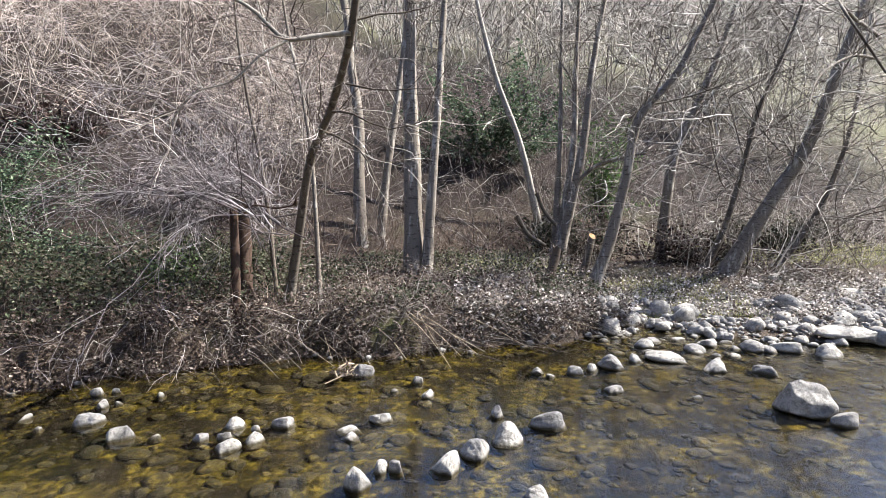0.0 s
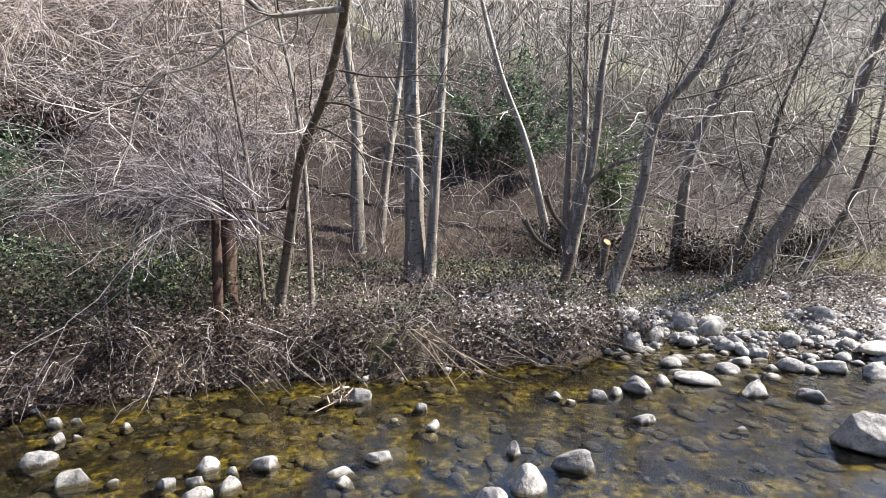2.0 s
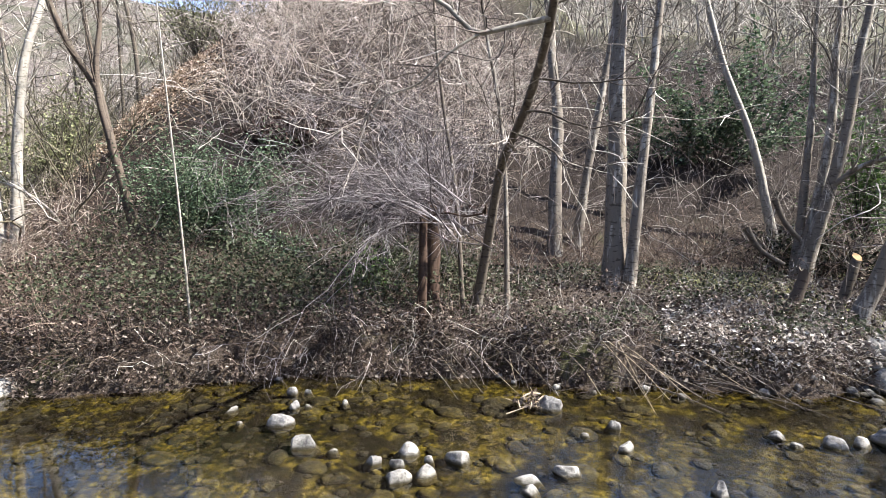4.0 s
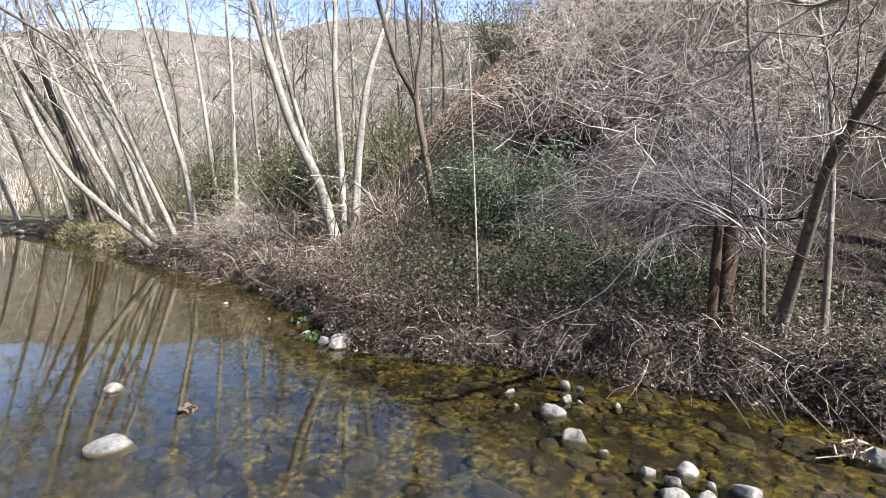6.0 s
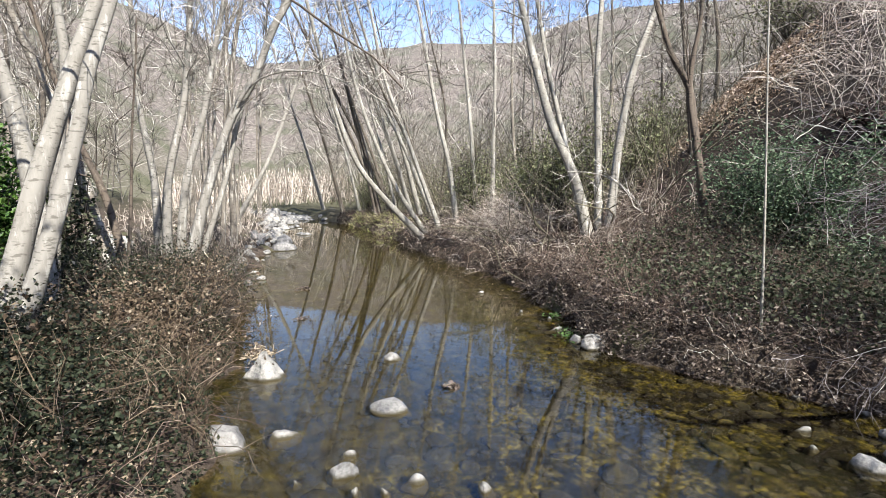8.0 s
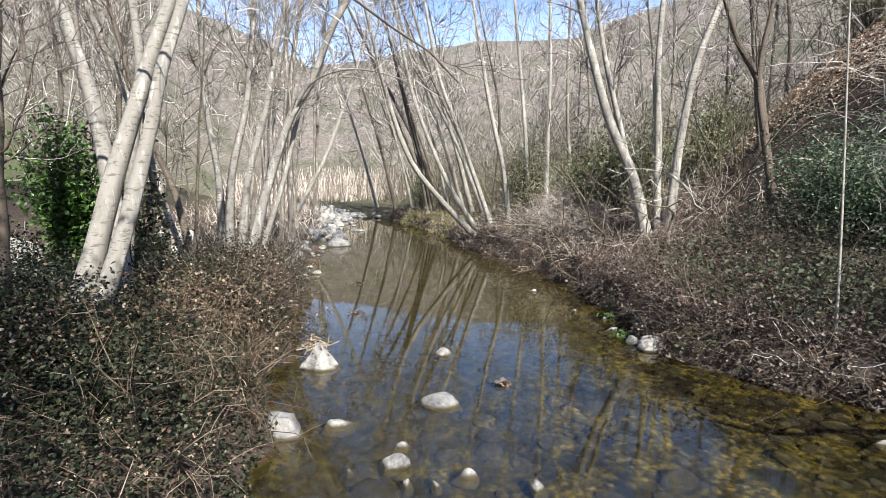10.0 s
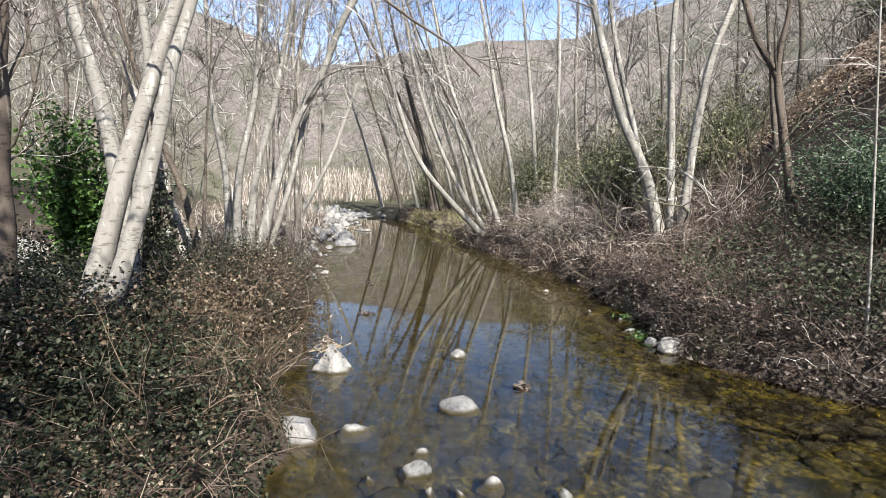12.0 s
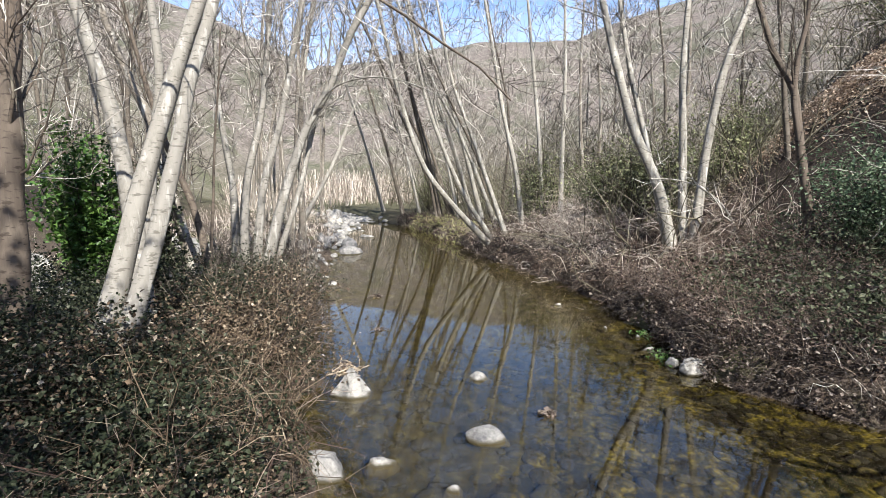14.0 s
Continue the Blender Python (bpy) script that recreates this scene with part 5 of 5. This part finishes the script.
stuff("red_stems", brush(304, x, y, 0.8, 0.004, tilt=0.5, lift=-0.08), M_STEM_RED, "reddish-brown dry stems on the bank", "stems")
x, y = far_bank(rng, 1100, -20, -9.8, 1.5, 3.8)
x[:650], y[:650] = rng.normal(-16.0, 0.9, 650), rng.normal(7.2, 0.5, 650)
stuff("dry_grass_mounds", brush(305, x, y, 1.6, 0.006, K=6, tilt=0.6, lift=-0.24, side=4), M_TWIG_TAN, "tan dry bush drooping over the bank", "bush")
x, y = far_bank(rng, 1000, -42, -11, 2.2, 16.0)
clear = wooded(x, y)
x, y = x[clear], y[clear]
stuff("understorey_shoots", brush(306, x, y, 3.4, 0.014, K=5, tilt=0.5, wander=0.22, lift=0.0, side=8), M_TWIG_OLIVE, "tall olive-brown shoots between the upstream trees", "undergrowth")
x, y = near_bank(rng, 1400, -12, -2.5, 0.05, 4.5)
stuff("bramble_stems", brush(307, x, y, 0.65, 0.005, K=5, tilt=0.7, lift=-0.12, side=2), M_STEM_RED, "tangled brown bramble stems on the shaded bank", "brambles")
x, y = near_bank(rng, 1600, -40, -10, 0.2, 6.0)
stuff("bank_dry_grass", brush(308, x, y, 0.7, 0.008, K=4, tilt=0.4, lift=-0.05, side=2), M_TWIG_TAN, "dry tan grass and stems along the stream", "grass")
x = rng.uniform(-62, -42, 1500)
y = rng.uniform(-8, 10, 1500) - 0.25 * (-40 - x)
stuff("dry_reeds", [tubes(shoots(rng, on_land(x, y), np.stack([rng.normal(0, 0.15, 1500), rng.normal(0, 0.15, 1500), np.ones(1500)], -1), rng.uniform(1.2, 3.0, 1500), 4, 0.12, 0), taper(np.full(1500, 0.028), 4, 0.5), 3)], M_TWIG_TAN, "pale dry reed bed closing the stream upstream", "reeds")
x = np.concatenate([rng.uniform(2.4, 5.6, 4200), rng.normal(1.5, 0.7, 1400), rng.uniform(7, 13, 1400)])
y = np.concatenate([9.0 + 2.2 * rng.uniform(0, 1, 4200) ** 1.5, rng.normal(11.6, 0.6, 1400), rng.uniform(12.5, 17, 1400)])
n = len(x)
stuff("short_grass", [tubes(shoots(rng, on_land(x, y), np.stack([rng.normal(0, 0.5, n), rng.normal(0, 0.5, n), np.ones(n)], -1), rng.uniform(0.07, 0.2, n) * (1 + 1.0 * (x > 7)), 2, 0.15, -0.1), taper(np.full(n, 0.007), 2, 0.2), 3)], M_GRASS, "short green grass in the clearing", "grass")
# the bank's edge farther upstream: litter, matted stems, grass tufts and a mossy hump
ur = np.random.default_rng(611)
x, y = far_bank(ur, 15000, -32, -9, -0.12, 2.0, 1.3)
stuff("upstream_leaf_litter", [leaves(612, on_land(x, y, 0.02) + np.stack([0 * x, 0 * x, ur.exponential(0.08, len(x))], -1), 0.075)], M_LEAF_DEAD, "brown leaf litter along the upstream bank", "leaves", False)
x, y = far_bank(ur, 1500, -31, -11, -0.1, 1.6)
stuff("upstream_matted_stems", brush(613, x, y, 0.6, 0.008, K=5, tilt=0.9, lift=-0.26, lean=(0, -0.5)), M_STEM_RED, "red-brown dead stems matted over the upstream bank", "brambles")
c = ur.uniform(-24, -10, 40)
x = np.repeat(c, 22) + ur.normal(0, 0.16, 880)
y = far_edge(x) + np.repeat(ur.uniform(0.05, 1.6, 40), 22) + ur.normal(0, 0.14, 880)
stuff("dry_grass_tufts", brush(614, x, y, 0.6, 0.006, K=5, tilt=0.55, lift=-0.22), M_TWIG_TAN, "tan dry grass tufts drooping over the bank", "grass")
x, y = far_bank(ur, 2600, -30, -21.5, -0.1, 1.5)
stuff("mossy_bank_grass", brush(615, x, y, 0.28, 0.011, K=3, tilt=0.7, lift=-0.15, side=1), M_GRASS, "short mossy green grass on the low bank", "grass")
# green water weed by the edge stones
for cx, cy, spread, n in ((-7.72, 4.62, 0.16, 150), (-8.85, 4.86, 0.09, 60)):
    x, y = ur.normal(cx, spread, n), ur.normal(cy, spread * 0.8, n)
    weed = new("water_weed", mesh_of("water_weed", [leaves(616, np.stack([x, y, ur.uniform(0.0, 0.07, n)], -1), 0.05)], M_LEAF_BRIGHT, False))
    tagged(weed, "bright green water weed beside the edge stones", "water plant", "water weeds")
# leaves
x, y = far_bank(rng, 7000, -10, -1.0, -0.16, 0.5)
stuff("edge_leaves", [leaves(334, on_land(x, y, 0.0) * np.array([1, 1, 0]) + np.stack([0 * x, 0 * x, np.maximum(land(x, y), 0.0) + 0.02 + 0.3 * rng.uniform(0, 1, len(x)) ** 1.5], -1), 0.045)], M_LEAF_DEAD, "withered leaves hanging over the water's edge", "leaves", False)
x, y = far_bank(rng, 25000, -18, 9.5, -0.1, 5.0, 1.2)
stuff("fallen_leaves", [leaves(310, on_land(x, y, 0.02) + np.stack([0 * x, 0 * x, rng.exponential(0.06, len(x))], -1), 0.045)], M_LEAF_DEAD, "pale dead leaves strewn over the bank", "leaves", False)
x, y = far_bank(rng, 8500, -9.5, -2.4, 0.3, 3.4)
stuff("bank_bramble_leaves", [leaves(317, on_land(x, y) + np.stack([0 * x, 0 * x, rng.uniform(0.05, 0.85, len(x))], -1), 0.05)], M_LEAF, "dull green bramble leaves on the upstream bank", "brambles", False)
x, y = far_bank(rng, 26000, -11, 3.2, -0.12, 2.8, 1.4)
clump = bumps(x, y, 4.2, 0.9)
x, y, clump = x[clump > -0.15], y[clump > -0.15], clump[clump > -0.15]
stuff("withered_leaves", [leaves(315, on_land(x, y) + np.stack([0 * x, 0 * x, 0.08 + rng.uniform(0, 1, len(x)) ** 0.5 * (0.12 + 0.55 * clump)], -1), 0.05)], M_LEAF_DEAD, "curled withered leaves caught in the brambles", "leaves", False)
x = rng.uniform(0.2, 9.5, 22000)
y = far_edge(x) + np.abs(rng.normal(0.3, 1.1, 22000)) + 0.9 * step(2.6, 4.2, x)
stuff("flood_litter", [leaves(326, on_land(x, y, 0.03) + np.stack([0 * x, 0 * x, rng.exponential(0.05, len(x))], -1), 0.05)], M_LEAF_PALE, "bleached leaf litter left by high water", "leaves", False)
x, y = rng.normal(-12.7, 0.85, 15000), rng.normal(12.1, 0.8, 15000)
stuff("slope_leaf_litter", [leaves(314, on_land(x, y, 0.03) + np.stack([0 * x, 0 * x, rng.exponential(0.05, len(x))], -1), 0.055)], M_LEAF_ORANGE, "orange-brown leaf litter on the bare flank", "leaves", False)
x, y = far_bank(rng, 19000, -7, 3.0, 0.25, 4.4)
keep = bumps(x, y, 1.1, 2.0) > -0.25 + 0.2 * step(-3, -1, x)
x, y = x[keep], y[keep]
stuff("bank_ivy", [leaves(311, on_land(x, y) + np.stack([0 * x, 0 * x, rng.uniform(0.05, 1, len(x)) * (0.35 + 0.6 * step(-2.5, -4, x))], -1), 0.06)], M_LEAF, "green bramble and ivy leaves on the bank", "ivy", False)
x, y = near_bank(rng, 60000, -11, -2.6, -0.08, 4.2)
lush = 0.55 * (0.6 + 0.75 * step(-4.2, -6.0, x) + 0.6 * step(0.8, 1.9, near_edge(x) - y) * step(-4.0, -5.5, x)) * (0.75 + 0.45 * bumps(x, y, 1.9, 4.0)) * (0.5 + 0.5 * step(0, 0.7, near_edge(x) - y))
stuff("bramble_leaves", [leaves(312, on_land(x, y) + np.stack([0 * x, 0 * x, rng.uniform(0.05, 1, len(x)) ** 0.8 * lush], -1), 0.038)], M_LEAF_BANK, "green bramble leaves covering the bank, darkened for shade", "brambles", False)
x, y = near_bank(rng, 16000, -11, -2.6, -0.05, 1.7)
lush = 0.6 * (0.4 + 0.75 * step(-4.2, -6.0, x) + 0.5 * step(0.8, 1.9, near_edge(x) - y) * step(-4.0, -5.5, x)) * (0.75 + 0.45 * bumps(x, y, 1.9, 4.0)) * (0.45 + 0.55 * step(0, 0.7, near_edge(x) - y))
stuff("dead_bramble_leaves", [leaves(313, on_land(x, y) + np.stack([0 * x, 0 * x, rng.uniform(0.05, 1, len(x)) * lush], -1), 0.036)], M_FERN, "brown withered leaves among the brambles", "leaves", False)


def leafy_bush(name, seed, centre, size, n, material, label, leaf=0.07, loose=0.10):
    """An evergreen bush: stems from one foot and clumps of leaves with gaps."""
    rng = np.random.default_rng(seed)
    base = new(name)
    base.location = centre
    m = 40
    way = np.stack([rng.normal(0, 0.5, m), rng.normal(0, 0.5, m), np.ones(m)], -1)
    S = shoots(rng, np.zeros((m, 3)), way, rng.uniform(0.6, 1.2, m) * size[2], 5, 0.24, 0.0) * np.array([size[0] / size[2], size[1] / size[2], 1])
    tagged(part("framework", [tubes(S, taper(np.full(m, 0.012), 5, 0.4), 3)], M_TWIG_DARK, base), kind="stuff")
    b, _, _ = along(rng, S, np.ones((m, 5)), max(1, n // m), 0.25, 1.0)
    b = b + rng.normal(0, loose, b.shape)
    tagged(part("foliage", [leaves(seed + 1, b, leaf)], material, base, smooth=False), kind="stuff")
    return tagged(base, label, "bush")


def grounded(x, y):
    return (x, y, float(land(x, y)) - 0.05)


leafy_bush("evergreen_bush", 320, grounded(-8.2, 9.0), (3.0, 2.2, 2.1), 16000, M_LEAF_MID, "teal-green evergreen bush at the foot of the slope", 0.055, 0.18)
leafy_bush("evergreen_bush", 321, grounded(-4.3, 8.4), (0.7, 0.6, 0.8), 1600, M_LEAF_BRIGHT, "small bright green bush behind the brambles")
leafy_bush("ivy_bush", 322, grounded(-9.7, -3.85), (0.9, 0.9, 2.9), 7500, M_LEAF_BRIGHT, "bright green ivy bush beside the trunks", 0.08)
leafy_bush("ivy_bush", 323, grounded(-10.9, -3.3), (0.9, 0.8, 2.6), 3000, M_LEAF, "ivy climbing behind the trunks", 0.08)
leafy_bush("evergreen_bush", 324, grounded(1.6, 17.5), (3.6, 1.8, 3.4), 6500, M_LEAF_MID, "tall dark evergreen shrub on the slope", 0.11)
# dark leaf mounds added in place of shaded hollows below the slope
for i, (x, y, sx, sy, sz) in enumerate([(-8.2, 11.4, 2.0, 1.2, 1.2), (-5.4, 11.6, 2.6, 1.2, 1.5), (3.2, 13.9, 2.4, 1.0, 1.6), (6.2, 13.0, 2.6, 1.2, 1.3), (9.0, 14.2, 2.6, 1.2, 1.6), (-4.2, 9.6, 1.6, 1.0, 0.9)]):
    leafy_bush("leaf_mound", 420 + 3 * i, grounded(x, y), (sx * 1.3, sy, sz * 0.75), 2600, M_LEAF_RUST if i in (0, 1, 3) else M_LEAF_SHADE, "rust leaf mound standing in for a shaded hollow under the slope" if i in (0, 1, 3) else "green leaf mound standing in for a shaded hollow under the slope", 0.08)
for i, (x, y, w, h, n) in enumerate([(-5.85, -2.3, 1.3, 0.75, 6000), (-5.75, -1.9, 1.3, 0.7, 6000), (-6.1, -3.0, 1.3, 0.9, 4500), (-4.9, -1.5, 1.0, 0.5, 3600), (-8.5, -1.75, 1.5, 0.9, 3600), (-10.4, -1.8, 1.6, 0.95, 3600), (-9.4, -1.2, 1.2, 0.8, 3600),
                                      (-11.7, -1.7, 1.4, 1.0, 3000), (-10.9, -1.2, 1.2, 0.85, 3000), (-7.0, -1.3, 1.4, 0.85, 5000)]):
    dry = i in (0, 6, 9)
    leafy_bush("leaf_mound", 460 + 3 * i, grounded(x, y), (w, w, h), n, M_FERN if dry else M_LEAF_BANK, "mound of brown withered brambles at the trunks' feet" if dry else "mound of green brambles, darkened for shade, at the trunks' feet", 0.043, 0.17)
leafy_bush("evergreen_bush", 325, grounded(4.6, 15.8), (1.6, 1.2, 3.4), 3500, M_LEAF_BRIGHT, "slim green shrub on the slope", 0.08)

rng = np.random.default_rng(350)
for i in range(32):
    x = rng.uniform(-36, -13) if i % 3 == 0 else rng.uniform(-24, -13.5)
    y = far_edge(x) + rng.uniform(2.6, 11.0)
    s = rng.uniform(0.9, 1.8)
    if not wooded(x, y):
        continue
    leafy_bush("evergreen_bush", 330 + i * 3, grounded(x, y), (s * 1.3, s * 1.1, s * 1.9), 1900, M_LEAF_OLIVE, "olive-green evergreen bush in the upstream wood", 0.08, 0.22)
# bare woods on the far slopes
n = 3200
r, a = 27 + 117 * rng.uniform(0, 1, n) ** 1.5, rng.uniform(radians(50), radians(214), n)
x, y = -4 + r * np.cos(a), r * np.sin(a)
ok = (y > far_edge(x) + 6) | (y < near_edge(x) - 7)
ok &= ~((np.abs(y + 13.7 - (-27 - x) * 0.31) < 3) & (x > -55))
x, y = x[ok], y[ok]
n = len(x)
h = rng.uniform(4, 9, n)
A = shoots(rng, on_land(x, y, -0.3), np.stack([rng.normal(0, 0.25, n), rng.normal(0, 0.25, n), np.ones(n)], -1), h, 3, 0.14, 0.02)
AR = taper(rng.uniform(0.02, 0.05, n), 3, 0.4)
b, t, rb = along(rng, A, AR, 9, 0.1, 0.99)
B = shoots(rng, b, aside(rng, t, 1.0), np.repeat(h, 9) * rng.uniform(0.12, 0.46, len(b)), 2, 0.2, 0.1)
stuff("far_woods", [tubes(A, AR, 3), tubes(B, taper(rng.uniform(0.012, 0.04, len(b)), 2, 0.4), 3)], M_WOODS, "leafless grey-brown woods on the far slopes", "woods")

# pale track beyond the trees
tx = np.linspace(-48, -14, 60)
ty = -13.7 + (-27 - tx) * 0.31
tw = np.stack([np.stack([tx, ty - 0.6, land(tx, ty - 0.6) + 0.06], -1), np.stack([tx, ty + 0.6, land(tx, ty + 0.6) + 0.06], -1)], 1).reshape(-1, 3)
ti = np.arange(59) * 2
tagged(new("path", mesh_of("path", [(tw, np.stack([ti, ti + 2, ti + 3, ti + 1], -1))], M_PATH)), "pale dusty track beyond the trees", "path", kind="structure")

# unseen ivy-grown trees, added on the near bank downstream to shade the brambles
def shade_tree(seed, x, y, r, h):
    rng = np.random.default_rng(seed)
    z = float(land(x, y))
    root = tree("shade_tree", [([(x, y, z), (x + 0.1, y, z + 0.5 * h), (x + 0.2, y + 0.2, z + h)], r)], M_BARK_GREY, M_TWIG_GREY, "unseen ivy-grown alder added to shade the near bank", seed, limbs=16, limb_len=2.4, ext=2.0, lo=0.3)
    m = 130
    c = np.stack([rng.normal(-0.2, 1.3, m), rng.normal(0.7, 0.9, m), rng.uniform(0.42, 1.0, m) * h], -1)
    P = (c[:, None] + rng.normal(0, 0.24, (m, 22, 3))).reshape(-1, 3)
    tagged(part("foliage", [leaves(seed + 1, P, 0.13)], M_LEAF, root, "dark ivy leaves", smooth=False), kind="stuff")
    return root


shade_tree(401, 1.4, -1.9, 0.16, 8.5)
shade_tree(402, 4.2, -2.0, 0.18, 12.0)
shade_tree(403, 2.4, -3.7, 0.16, 10.5)
